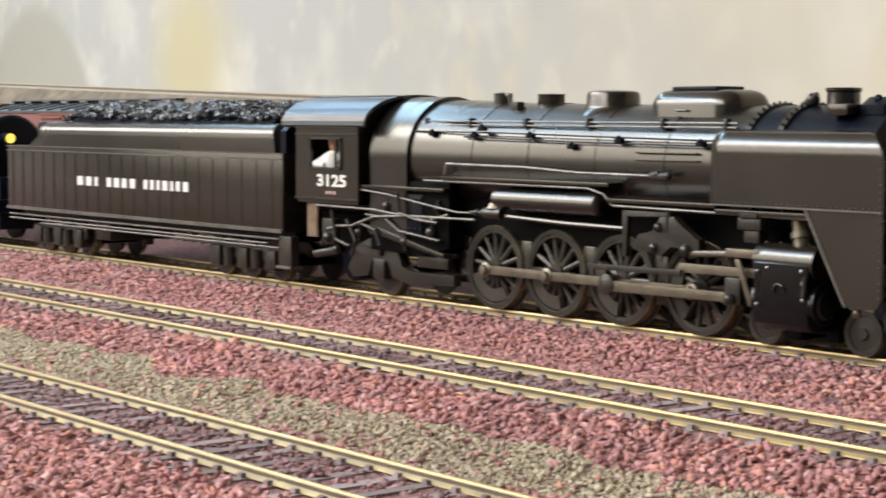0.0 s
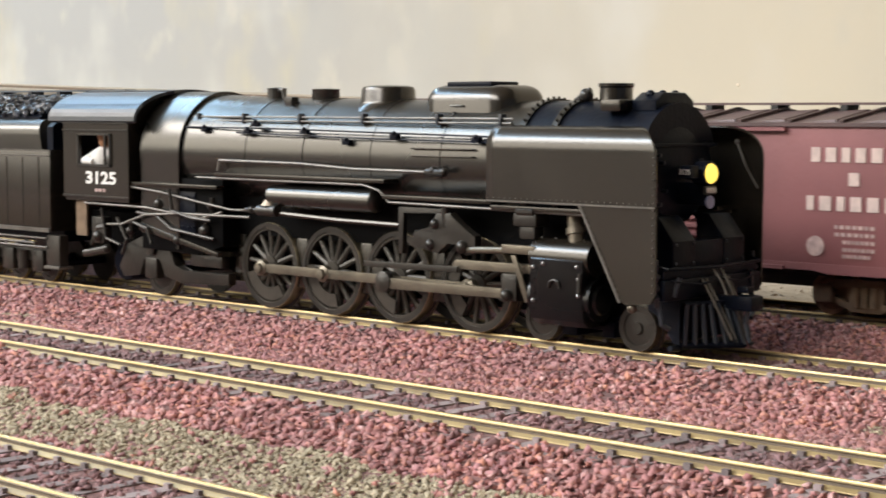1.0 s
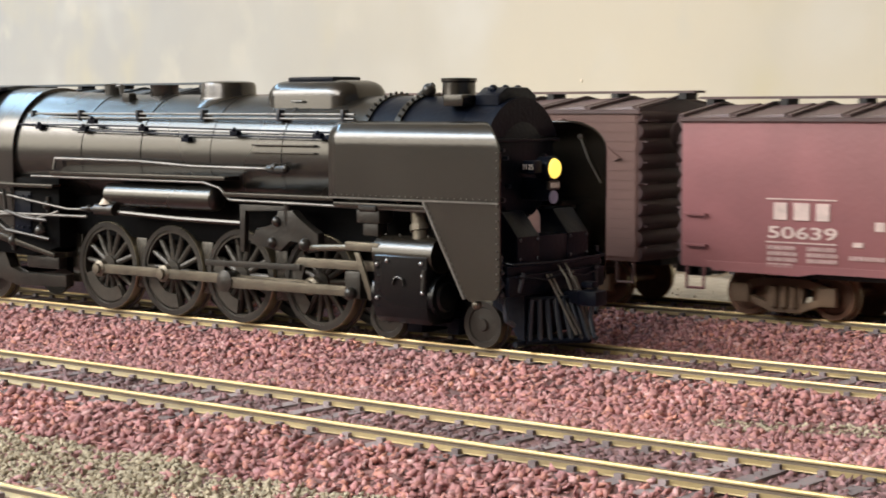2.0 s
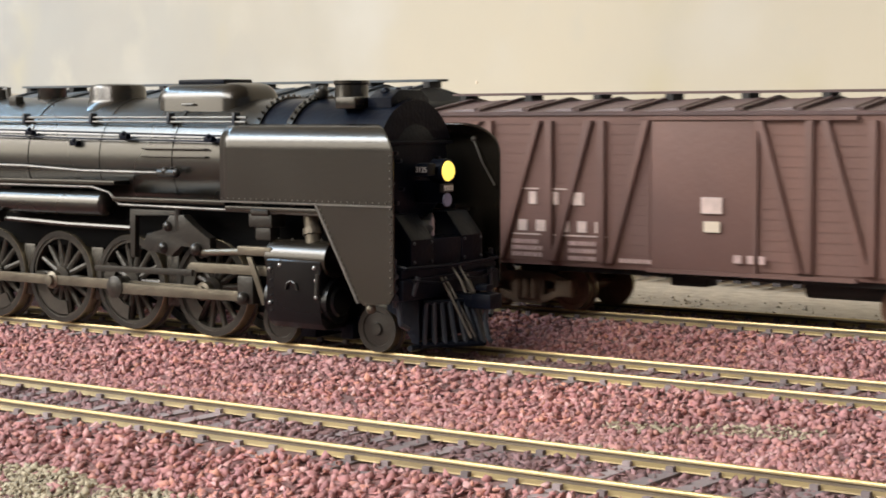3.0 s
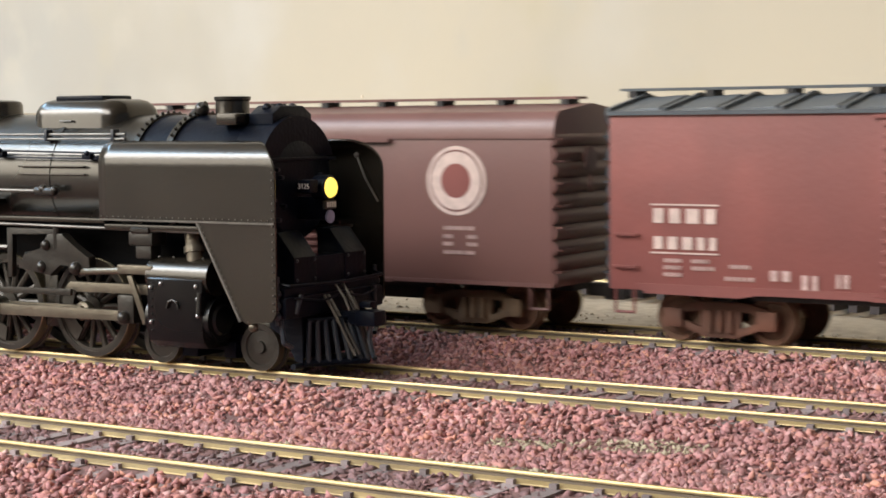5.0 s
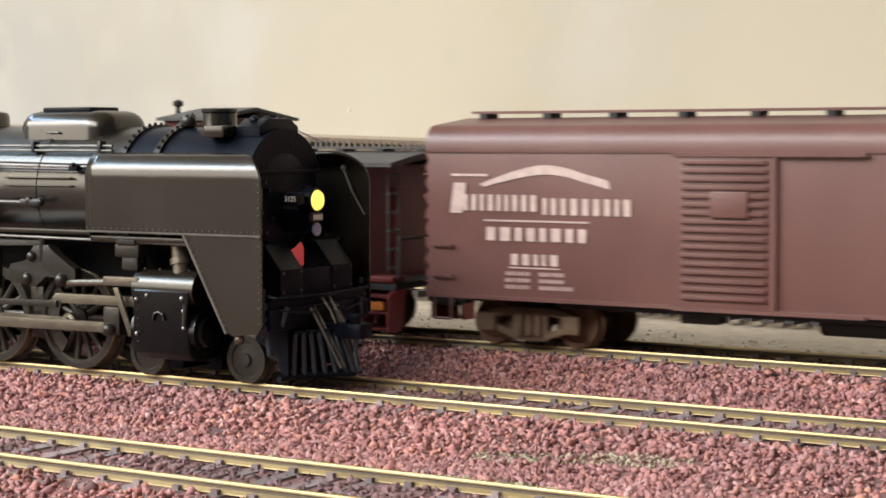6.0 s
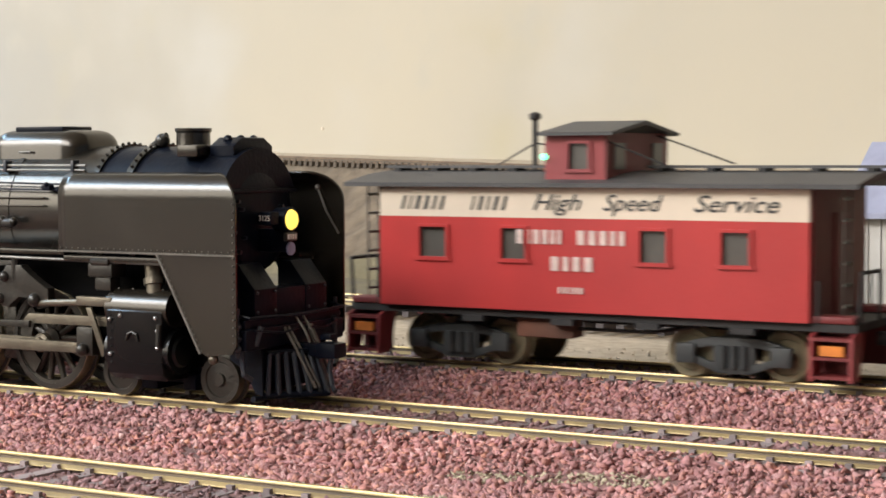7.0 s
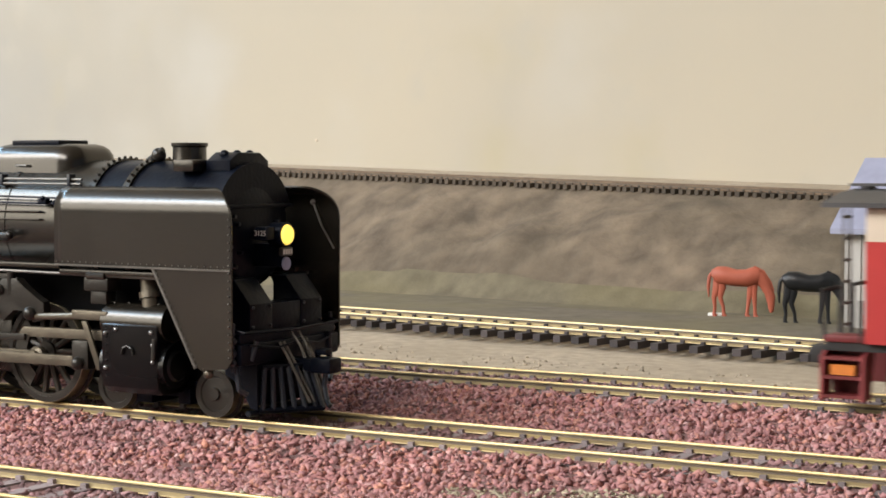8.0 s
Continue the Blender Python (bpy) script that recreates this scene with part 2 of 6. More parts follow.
# ---- mesh helpers, in millimetres ----
def box(bm, x0, x1, y0, y1, z0, z1, bevel=0.0, m=0):
    vs = [bm.verts.new((x, y, z)) for x in (x0, x1) for y in (y0, y1) for z in (z0, z1)]
    fs = [bm.faces.new([vs[i] for i in q]) for q in ((0, 1, 3, 2), (4, 6, 7, 5), (0, 4, 5, 1), (2, 3, 7, 6), (0, 2, 6, 4), (1, 5, 7, 3))]
    for f in fs:
        f.material_index = m
    if bevel:
        bmesh.ops.bevel(bm, geom=list({e for f in fs for e in f.edges}), offset=bevel, segments=2, affect="EDGES", profile=0.6)
    return bm


def rod(bm, a, b, r, r2=None, n=10, m=0):
    a, b = Vector(a), Vector(b)
    d = b - a
    turn = d.to_track_quat("Z", "Y").to_matrix().to_4x4()
    before = set(bm.faces)
    bmesh.ops.create_cone(bm, cap_ends=True, segments=n, radius1=r, radius2=r if r2 is None else r2, depth=d.length,
                          matrix=Matrix.Translation((a + b) / 2) @ turn)
    for f in set(bm.faces) - before:
        f.material_index = m
    return bm


def tube(bm, pts, r, n=8, m=0):
    for a, b in zip(pts, pts[1:]):
        rod(bm, a, b, r, None, n, m)
    for p in pts[1:-1]:
        ball(bm, p, r, 6, 4, m)
    return bm


def ball(bm, c, r, u=12, v=8, m=0, squash=(1, 1, 1)):
    before = set(bm.faces)
    bmesh.ops.create_uvsphere(bm, u_segments=u, v_segments=v, radius=r, matrix=Matrix.Translation(c) @ Matrix.Diagonal((*squash, 1)))
    for f in set(bm.faces) - before:
        f.material_index = m
    return bm


def lathe(bm, profile, n=32, axis="z", at=(0, 0, 0), m=0):
    """profile: (radius, height) from end to end, turned round the axis."""
    rings = []
    for r, h in profile:
        ring = []
        for k in range(n):
            c, s = math.cos(2 * math.pi * k / n) * r, math.sin(2 * math.pi * k / n) * r
            p = {"z": (c, s, h), "x": (h, c, s), "y": (s, h, c)}[axis]
            ring.append(bm.verts.new([p[i] + at[i] for i in range(3)]))
        rings.append(ring)
    for a, b in zip(rings, rings[1:]):
        for k in range(n):
            bm.faces.new((a[k], a[(k + 1) % n], b[(k + 1) % n], b[k])).material_index = m
    for ring in (rings[0][::-1], rings[-1]):
        bm.faces.new(ring).material_index = m
    return bm


def prism(bm, outline, lo, hi, axis="y", m=0, bevel=0.0):
    """A flat outline of (a, b) pushed from lo to hi: axis y takes (x, z), x takes (y, z), z takes (x, y)."""
    put = {"y": lambda a, b, h: (a, h, b), "x": lambda a, b, h: (h, a, b), "z": lambda a, b, h: (a, b, h)}[axis]
    p = [bm.verts.new(put(a, b, lo)) for a, b in outline]
    q = [bm.verts.new(put(a, b, hi)) for a, b in outline]
    fs = [bm.faces.new(p), bm.faces.new(q[::-1])]
    for k in range(len(p)):
        j = (k + 1) % len(p)
        fs.append(bm.faces.new((p[j], p[k], q[k], q[j])))
    for f in fs:
        f.material_index = m
    if bevel:
        bmesh.ops.bevel(bm, geom=list({e for f in fs[:2] for e in f.edges}), offset=bevel, segments=2, affect="EDGES", profile=0.6)
    return bm


def finish(name, bm, mats):
    bmesh.ops.recalc_face_normals(bm, faces=bm.faces)
    for v in bm.verts:
        v.co *= MM
    me = bpy.data.meshes.new(name)
    bm.to_mesh(me)
    bm.free()
    for k in mats if isinstance(mats, (list, tuple)) else [mats]:
        me.materials.append(k)
    return me


def soften(me, angle=35):
    me.shade_smooth()
    me.set_sharp_from_angle(angle=radians(angle))
    return me


def part(name, bm, mats, parent, label="", at=None, flat=False):
    me = finish(name, bm, mats)
    if not flat:
        soften(me)
    ob = new(name, me)
    ob.parent = parent
    if at is not None:
        ob.matrix_basis = Matrix.Translation([c * MM for c in at])
    return tagged(ob, label) if label else ob


def thing(name, at, label, category, group="", turn=0, kind=""):
    ob = new(name)
    ob.empty_display_size = 0.005
    ob.matrix_basis = pose(at[0] * MM, at[1] * MM, at[2] * MM, 0, 0, turn)
    return tagged(ob, label, category, group, kind)


def setting(name, bm, mats, label="", kind="structure", category=""):
    return tagged(new(name, soften(finish(name, bm, mats))), label, category, "", kind)


def again(name, ob, parent, at, turn=0):
    """The same mesh once more, as a part of its own."""
    o = new(name, ob.data)
    o.parent = parent
    o.matrix_basis = pose(at[0] * MM, at[1] * MM, at[2] * MM, 0, 0, turn)
    for k in ob.keys():
        if k == "label":
            o[k] = ob[k]
    return o


def B():
    return bmesh.new()


def words(name, text, size, at, mat, parent, width=None, shear=0.0, bold=0.0, label=""):
    """Lettering that stands on a side facing -y, its lower left corner at the given place."""
    cu = bpy.data.curves.new(name, "FONT")
    cu.body, cu.size, cu.extrude, cu.shear, cu.offset = text, size * 1.38 * MM, 0.08 * MM, shear, bold * MM
    cu.resolution_u = 3
    cu.materials.append(mat)
    ob = new(name, cu)
    ob.parent = parent
    sx = 1.0
    if width:
        bpy.context.view_layer.update()
        sx = width * MM / max(ob.dimensions.x, 1e-6)
    ob.matrix_basis = pose(at[0] * MM, at[1] * MM, at[2] * MM, 90, 0, 0) @ Matrix.Diagonal((sx, 1, 1, 1))
    return tagged(ob, label) if label else ob


def bars(bm, x0, z0, width, height, count, y, seed=1, gap=0.28, thick=0.12):
    """Plain bars, one a character, in place of writing."""
    rnd = random.Random(seed)
    wide = [rnd.uniform(0.8, 1.2) for _ in range(count)]
    unit = width / sum(wide)
    x = x0
    for w in wide:
        g = unit * gap
        box(bm, x + g / 2 + w * unit * 0.08, x + w * unit - g / 2 - w * unit * 0.08, y - thick, y + thick, z0, z0 + height)
        x += w * unit
    return bm


# ---- the layout's ground ----
def ground_sheet(name, x0, x1, y0, y1, height, mat, nx, ny, label):
    bm = B()
    grid = [[bm.verts.new((x0 + (x1 - x0) * i / nx, y0 + (y1 - y0) * j / ny, 0)) for j in range(ny + 1)] for i in range(nx + 1)]
    for row in grid:
        for v in row:
            v.co.z = height(v.co.x, v.co.y)
    for i in range(nx):
        for j in range(ny):
            bm.faces.new((grid[i][j], grid[i + 1][j], grid[i + 1][j + 1], grid[i][j + 1]))
    return setting(name, bm, mat, label)


TRACKS = {"main": (0.0, 0.0), "second": (-84.0, 1.5), "front": (-143.6, -3.0), "freight": (66.0, 2.0)}
RAIL_H = 1.6


def bed_height(x, y):
    """The ballast's top: a low shoulder along each track, lower between them."""
    top = -5.2
    for yc, zr in TRACKS.values():
        d = abs(y - yc)
        shoulder = zr - RAIL_H - 0.28 - max(0.0, d - 15.0) * 0.16
        top = max(top, shoulder)
    if y > 78:
        top = min(top, -1.1 - 0.06 * (y - 78))
    return top + 0.5 * noise.noise((x * 0.05, y * 0.05, 0))


def skew(x):
    return -0.146 * x


ground_sheet("ground", -900, 700, -420, 98, bed_height, BED, 160, 104, "red crushed stone bed of the model railway")


def back_height(x, y):
    """Sand beyond the freight track, then the charcoal-tie track, a meadow and the earth bank."""
    d = y - skew(x)
    z = -2.6 + 0.5 * noise.noise((x * 0.03, y * 0.03, 3))
    if d < 194:
        z = -5.6 + 1.8 * min(1, max(0, (d - 95) / 40)) + 0.7 * noise.noise((x * 0.06, y * 0.06, 5))
    if d > 306:
        rise = min(1.0, (d - 306) / 62)
        z += (40.4 - 0.027 * x) * rise ** 0.85 + 8.0 * math.sin(rise * math.pi) * noise.noise((x * 0.012, y * 0.02, 1)) \
            + 3.6 * math.sin(rise * math.pi) * noise.noise((x * 0.05, y * 0.05, 2)) + 1.2 * math.sin(rise * math.pi) * noise.noise((x * 0.15, y * 0.12, 6))
    if d > 386:
        z += 3.4 * min(1.0, (d - 386) / 50)
    return z


def back_sheet(name, d0, d1, nd, mat, label):
    bm = B()
    nx = 300
    rows = []
    for i in range(nx + 1):
        x = -1900 + 2600 * i / nx
        rows.append([bm.verts.new((x, d0 + (d1 - d0) * j / nd + skew(x), back_height(x, d0 + (d1 - d0) * j / nd + skew(x)))) for j in range(nd + 1)])
    for i in range(nx):
        for j in range(nd):
            bm.faces.new((rows[i][j], rows[i + 1][j], rows[i + 1][j + 1], rows[i][j + 1]))
    return setting(name, bm, mat, label)


# sand laps under the stone at its near edge
bm = B()
rows = []
for i in range(161):
    x = -1500 + 2200 * i / 160
    y1 = 218 + skew(x)
    rows.append([bm.verts.new((x, 80 + (y1 - 80) * j / 30, max(-40, back_height(x, 80 + (y1 - 80) * j / 30)))) for j in range(31)])
for i in range(160):
    for j in range(30):
        bm.faces.new((rows[i][j], rows[i + 1][j], rows[i + 1][j + 1], rows[i][j + 1]))
setting("sand_ground", bm, SAND, "pale sandy ground beside the back track")
back_sheet("meadow_ground", 218, 290, 20, MEADOW, "dull green-brown meadow behind the back track")
back_sheet("turf_strip", 290, 314, 8, TURF, "yellow-green turf at the foot of the bank")
back_sheet("earth_bank", 314, 372, 40, HILL, "eroded brown earth bank below the backdrop")
back_sheet("bank_top", 372, 470, 10, SAND, "sandy top of the earth bank")


# ---- track ----
def rail_mesh(length, mat):
    half = [(1.1, -2.0), (1.05, -1.8), (0.36, -1.25), (0.24, -0.74), (0.46, -0.62), (0.46, -0.3), (0.37, -0.08), (0.18, 0.0)]
    bm = prism(B(), half + [(-a, b) for a, b in half[::-1]], -length / 2, length / 2, "x")
    # face height picks the tone, so the head's shade is painted on the web
    for f in bm.faces:
        z = f.calc_center_median().z
        if len(f.verts) == 4 and -1.2 < z < -0.66:
            f.material_index = 1
        elif len(f.verts) == 4 and -1.95 < z <= -1.2:
            f.material_index = 2
        elif len(f.verts) == 4 and z > -0.2:
            f.material_index = 3
    for v in bm.verts:
        v.co.z *= RAIL_H / 2.0
    return bm


def tie_mesh(seed):
    rnd = random.Random(seed)
    bm = box(B(), -1.25 + rnd.uniform(-0.1, 0.1), 1.25, -15.2 + rnd.uniform(-0.4, 0.4), 15.2, -RAIL_H - 1.9, -RAIL_H)
    for s in (-8.6, 8.6):
        for e in (-1.45, 1.45):
            box(bm, -0.55, 0.55, s + e * 0.95 - 0.4, s + e * 0.95 + 0.4, -RAIL_H, -RAIL_H + 0.7, 0, 1)
    return bm


def track(name, y, z, rail_mat, tie_mat, x0, x1, label, turn=0.0, length=1600, pitch=6.5):
    t = thing(name, (0, y, z), label, "railway track", "tracks", turn, "structure")
    a = part("rail", rail_mesh(length, rail_mat), [rail_mat, SHADEWEB, rail_mat if rail_mat is OCHRE else RAILWEB, rail_mat if rail_mat is OCHRE else RAILTOP], t, at=(-100, -8.6, 0))
    again("rail", a, t, (-100, 8.6, 0))
    kinds = [soften(finish("tie", tie_mesh(k), [tie_mat, tie_mat])) for k in range(4)]
    rnd = random.Random(y)
    n = int((x1 - x0) / pitch)
    for k in range(n):
        o = new("tie", kinds[rnd.randrange(4)])
        o.parent = t
        o.matrix_basis = pose((x0 + k * pitch + rnd.uniform(-0.3, 0.3)) * MM, 0, rnd.uniform(-0.15, 0.0) * MM, 0, 0, rnd.uniform(-0.8, 0.8))
    return t


MAIN = track("railway_track", 0, 0, RAIL, TIE, -420, 330, "brassy rails on dark ties in red ballast under the standing engine")
track("railway_track", -84, 1.5, RAIL, TIE, -260, 290, "brassy empty rails on half-buried grey ties")
track("railway_track", -143.6, -3.0, RAILG, TIE, -140, 260, "bright empty rails on dark ties beside dry grass")
track("railway_track", 66, 2.0, RAIL, TIE, -420, 340, "brassy rails carrying the passing freight train")
track("railway_track", 198, 1.3, RAILG, TIEB, -330, 330, "nickel rails on charcoal ties along a sandy edge", -8.3, 2400, 6.4)
top_track = track("railway_track", 381, 41.6, OCHRE, TIEDIRT, -700, 340, "thin rusty rails on dark ties along the bank", -8.3, 3600, 3.6)
top_track.matrix_basis = pose(0, 0.381, 0.0412, 0, 1.55, -8.3)
for tie in top_track.children:
    if tie.name.startswith("tie"):
        tie.matrix_basis = tie.matrix_basis @ Matrix.Diagonal((0.72, 0.95, 1, 1))


# ---- loose stones ----
def scatter(name, areas, mat, label, seed, size=(0.55, 1.0), lift=0.15, height=bed_height, keep=None):
    rng = np.random.default_rng(seed)
    base = np.array([(1, 0, 0), (-1, 0, 0), (0, 1, 0), (0, -1, 0), (0, 0, 1), (0, 0, -1)], float)
    tri = np.array([(0, 2, 4), (2, 1, 4), (1, 3, 4), (3, 0, 4), (2, 0, 5), (1, 2, 5), (3, 1, 5), (0, 3, 5)])
    pts = []
    for x0, x1, y0, y1, n in areas:
        pts.append(np.stack([rng.uniform(x0, x1, n), rng.uniform(y0, y1, n)], 1))
    pts = np.concatenate(pts)
    if keep is not None:
        pts = pts[[keep(x, y) for x, y in pts]]
    n = len(pts)
    r = rng.uniform(*size, n)[:, None, None]
    v = base[None] * rng.uniform(0.45, 1.3, (n, 6, 1)) * r * np.stack([rng.uniform(0.75, 1.35, n), rng.uniform(0.6, 0.95, n), rng.uniform(0.5, 0.85, n)], -1)[:, None] + rng.normal(0, 0.3, (n, 6, 3)) * r
    a, c = rng.uniform(0, 6.28, n), rng.uniform(-0.6, 0.6, n)
    ca, sa, cc, sc = np.cos(a)[:, None], np.sin(a)[:, None], np.cos(c)[:, None], np.sin(c)[:, None]
    x, y, z = v[..., 0], v[..., 1], v[..., 2]
    y, z = y * cc - z * sc, y * sc + z * cc
    x, y = x * ca - y * sa, x * sa + y * ca
    h = np.array([height(p[0], p[1]) for p in pts])
    out = np.stack([x + pts[:, 0, None], y + pts[:, 1, None], z + (h + rng.uniform(-0.1, lift, n))[:, None]], -1).reshape(-1, 3) * MM
    faces = (tri[None] + 6 * np.arange(n)[:, None, None]).reshape(-1, 3)
    me = bpy.data.meshes.new(name)
    me.vertices.add(len(out))
    me.vertices.foreach_set("co", out.astype(np.float32).ravel())
    me.loops.add(faces.size)
    me.loops.foreach_set("vertex_index", faces.astype(np.int32).ravel())
    me.polygons.add(len(faces))
    me.polygons.foreach_set("loop_start", np.arange(0, faces.size, 3, dtype=np.int32))
    me.update(calc_edges=True)
    me.materials.append(mat)
    return tagged(new(name, me), label, "gravel", "", "stuff")


def off_rails(x, y):
    for yc, _ in TRACKS.values():
        if abs(abs(y - yc) - 8.6) < 0.95:
            return False
    return True


def grassy(x, y):
    """Strips and spots of dry ground foam."""
    strip = abs(y + 121 - 5 * noise.noise((x * 0.012, 0, 7))) < 8 + 7 * noise.noise((x * 0.05, 1, 0))
    spots = noise.noise((x * 0.022, y * 0.05, 4)) > 0.42 and -72 < y < -20
    return strip or spots


def stony(x, y):
    if not off_rails(x, y):
        return False
    if grassy(x, y):
        return random.Random(int(x * 9173 + y * 131)).random() < 0.10
    for yc, _ in TRACKS.values():
        thin = 0.85 if 9 < abs(y - yc) < 12.5 else 0.4 if abs(y - yc) < 16 else 0.0
        if thin and random.Random(int(x * 7919 + y * 557)).random() < thin:
            return False
    return not any(abs(y - yc) < 8 for yc, _ in TRACKS.values())


def between(x, y):
    return any(abs(y - yc) < 7.4 for yc, _ in TRACKS.values())


scatter("ballast", [(-20, 262, -215, -10, 82000), (-330, -20, -130, -10, 38000), (60, 330, 8, 58, 20000), (-20, 60, 8, 58, 1500)],
        STONE, "loose red and pink crushed stone ballast", 5, (0.45, 1.05), 0.4, keep=stony)
scatter("fine_ballast", [(-20, 262, -155, -75, 15000), (-330, -20, -95, -75, 3000), (60, 330, -9, 75, 14000)],
        STONED, "darker purple-grey stone between the rails", 6, (0.5, 0.95), 0.1, keep=between)
scatter("ground_foam", [(-160, 262, -140, -100, 52000), (-330, 262, -72, -20, 34000)], FOAM,
        "dry green and tan ground foam strips", 7, (0.35, 0.7), 0.25, keep=lambda x, y: off_rails(x, y) and grassy(x, y))
scatter("sand_pebbles", [(-60, 320, 84, 150, 1500)], PEBBLE, "small pale pebbles on the sandy edge", 8, (0.3, 0.8), 0.0,
        height=lambda x, y: max(bed_height(x, y) if y < 97 else -40, back_height(x, y)), keep=lambda x, y: y < 158 + skew(x))

# ---- backdrop and the room around it ----
bm = B()
prism(bm, [(-3390, 470 + skew(-3390)), (1100, 470 + skew(1100)), (1100, 482 + skew(1100)), (-3390, 482 + skew(-3390))], -150, 900, "z")
setting("backdrop", bm, SKY, "cream hazy sky painted on the backdrop board", "structure", "backdrop")
chip_x, chip_z = -222.0, 60.5
bm = lathe(B(), [(0.9, 0), (0.8, -0.3), (0.3, -0.4)], 14, "y")
chip = new("paint_fleck", soften(finish("paint_fleck", bm, CREAM)))
tagged(chip, "small pale fleck on the painted backdrop", "fleck", "", "structure").matrix_basis = pose(chip_x * MM, (469.9 + skew(chip_x)) * MM, chip_z * MM, 0, 0, -8.3)
bm = B()
box(bm, -3400, 2200, -3000, -2900, -1000, 1300)
setting("wall_south", bm, PLASTER, "plain plaster wall behind the viewer")
bm = B()
box(bm, -3500, -3400, -3000, 1000, -1000, 1300)
setting("wall_west", bm, PLASTER, "plain plaster wall")
# out of view; its blue is chosen to tint the engine's front
bm = B()
box(bm, 2200, 2300, -3000, 1100, -1000, 1300)
setting("wall_east", bm, BLUEWALL, "unseen wall, dark blue to dim and cool bounced light")
bm = B()
box(bm, -3400, 2200, 1000, 1100, -1000, 1300)
setting("wall_north", bm, PLASTER, "plain plaster wall behind the backdrop")
bm = B()
box(bm, -3500, 2300, -3000, 1100, 1300, 1400)
setting("ceiling", bm, PLASTER, "plain pale ceiling")
bm = B()
box(bm, -3400, 2200, -2900, 1000, -1080, -1000)
setting("floor", bm, BENCH, "plain brown room floor")
bm = B()
box(bm, -1900, 1100, -420, 600, -60, -44)
for x in (-1300, -300, 700):
    for y in (-380, 300):
        box(bm, x, x + 50, y, y + 50, -1000, -60)
setting("layout_bench", bm, BENCH, "wooden bench that carries the model railway")


# ---- the standing steam engine ----
AXLES = (0.0, 21.6, 43.1, 66.5)
loco = thing("model_steam_locomotive", (0, 0, 0), "black weathered model steam engine with smoke deflectors, standing on rails", "model locomotive")

ZC = 35.8
bm = lathe(B(), [(12.0, -44), (14.6, -43.9), (14.5, -28), (13.5, -2), (13.3, 20), (12.9, 50), (12.7, 78)], 56, "x", (0, 0, ZC))
part("boiler", bm, JACKET, loco, "dusty black boiler jacket")
for x, r in ((-6, 13.75), (14, 13.5), (36, 13.2), (57, 13.0)):
    part("boiler_band", lathe(B(), [(r, x), (r, x + 1.1)], 56, "x", (0, 0, ZC)), JACKET, loco)
bm = lathe(B(), [(12.7, 78), (12.4, 100), (12.0, 108.6), (11.4, 109.4)], 56, "x", (0, 0, ZC))
part("smokebox", bm, SOOT, loco, "sooty smokebox")
for x in (78.5, 87.0):
    bm = lathe(B(), [(13.1, x), (13.15, x + 1.6)], 56, "x", (0, 0, ZC))
    for k in range(30):
        a = math.pi * (k / 29) * 1.2 - 0.1 * math.pi
        ball(bm, (x + 0.8, -13.3 * math.cos(a), ZC + 13.3 * math.sin(a)), 0.36, 6, 4)
    part("bolted_ring", bm, LOCO, loco)
bm = B()
arc = [(15.3 * math.cos(a), ZC + 15.3 * math.sin(a)) for a in np.linspace(-0.1, math.pi + 0.1, 40)]
prism(bm, arc + [(-15.3, 16), (15.3, 16)], -43.5, -28, "x", bevel=0.5)
part("firebox_jacket", bm, JACKET, loco, "shiny firebox casing")
part("firebox_side", prism(B(), [(-44, 12), (-44, 30), (-12, 30), (-12, 14), (-22, 11.5)], -14.6, 14.6, "y", bevel=0.5), SHADEBLACK, loco)
bm = B()
prism(bm, [(-44, 16.6), (-13, 11.4), (-13, 12.6), (-44, 18.6)], -15.6, 15.6, "y", bevel=0.3)
part("ash_pan", bm, LOCO, loco)

# front of the smokebox with its visor
bm = lathe(B(), [(11.6, 108.6), (11.6, 109.8), (10.4, 110.6), (3, 111.1), (0.2, 111.2)], 48, "x", (0, 0, ZC))
for k in range(18):
    a = 2 * math.pi * k / 18
    ball(bm, (110.4, 10.9 * math.cos(a), ZC + 10.9 * math.sin(a)), 0.5, 6, 4)
part("smokebox_front", bm, SOOT, loco, "bolted round smokebox front")
bm = B()
prism(bm, [(12.4 * math.cos(a), ZC + 12.2 * math.sin(a)) for a in np.linspace(0.38, math.pi - 0.38, 26)], 103.5, 110.8, "x", bevel=0.3)
part("front_visor", bm, SOOT, loco)
bm = prism(B(), [(-6.2, 46.5), (6.2, 46.5), (6.2, 48.4), (3.5, 50.0), (-3.5, 50.0), (-6.2, 48.4)], 103.8, 109.6, "x", bevel=0.5)
for y in (-4, 0, 4):
    ball(bm, (106.6, y, 49.5), 1.0, 8, 6)
part("heater_cover", bm, SOOT, loco)
part("front_step_box", box(B(), 98.5, 103.4, -9.5, 4, 46.3, 48.6, 0.4), LOCO, loco)

headlight = part("headlight", lathe(B(), [(1.2, 110.8), (1.4, 114.4), (2.3, 115.2), (2.4, 118.2), (2.2, 118.3)], 28, "x", (0, 0, 34.4)), SOOT, loco, "round headlight housing")
part("lens", lathe(B(), [(1.95, 118.3), (1.7, 118.75), (1.0, 119.05), (0.2, 119.1)], 24, "x", (0, 0, 34.4)), LIT, headlight, "lit warm yellow lens")
board = part("number_board", box(B(), 115.0, 117.6, -5.6, -2.9, 33.6, 36.0, 0.25), SOOT, loco)
words("number", "3125", 1.05, (114.9, -5.75, 34.3), WHITE, board, 2.5)
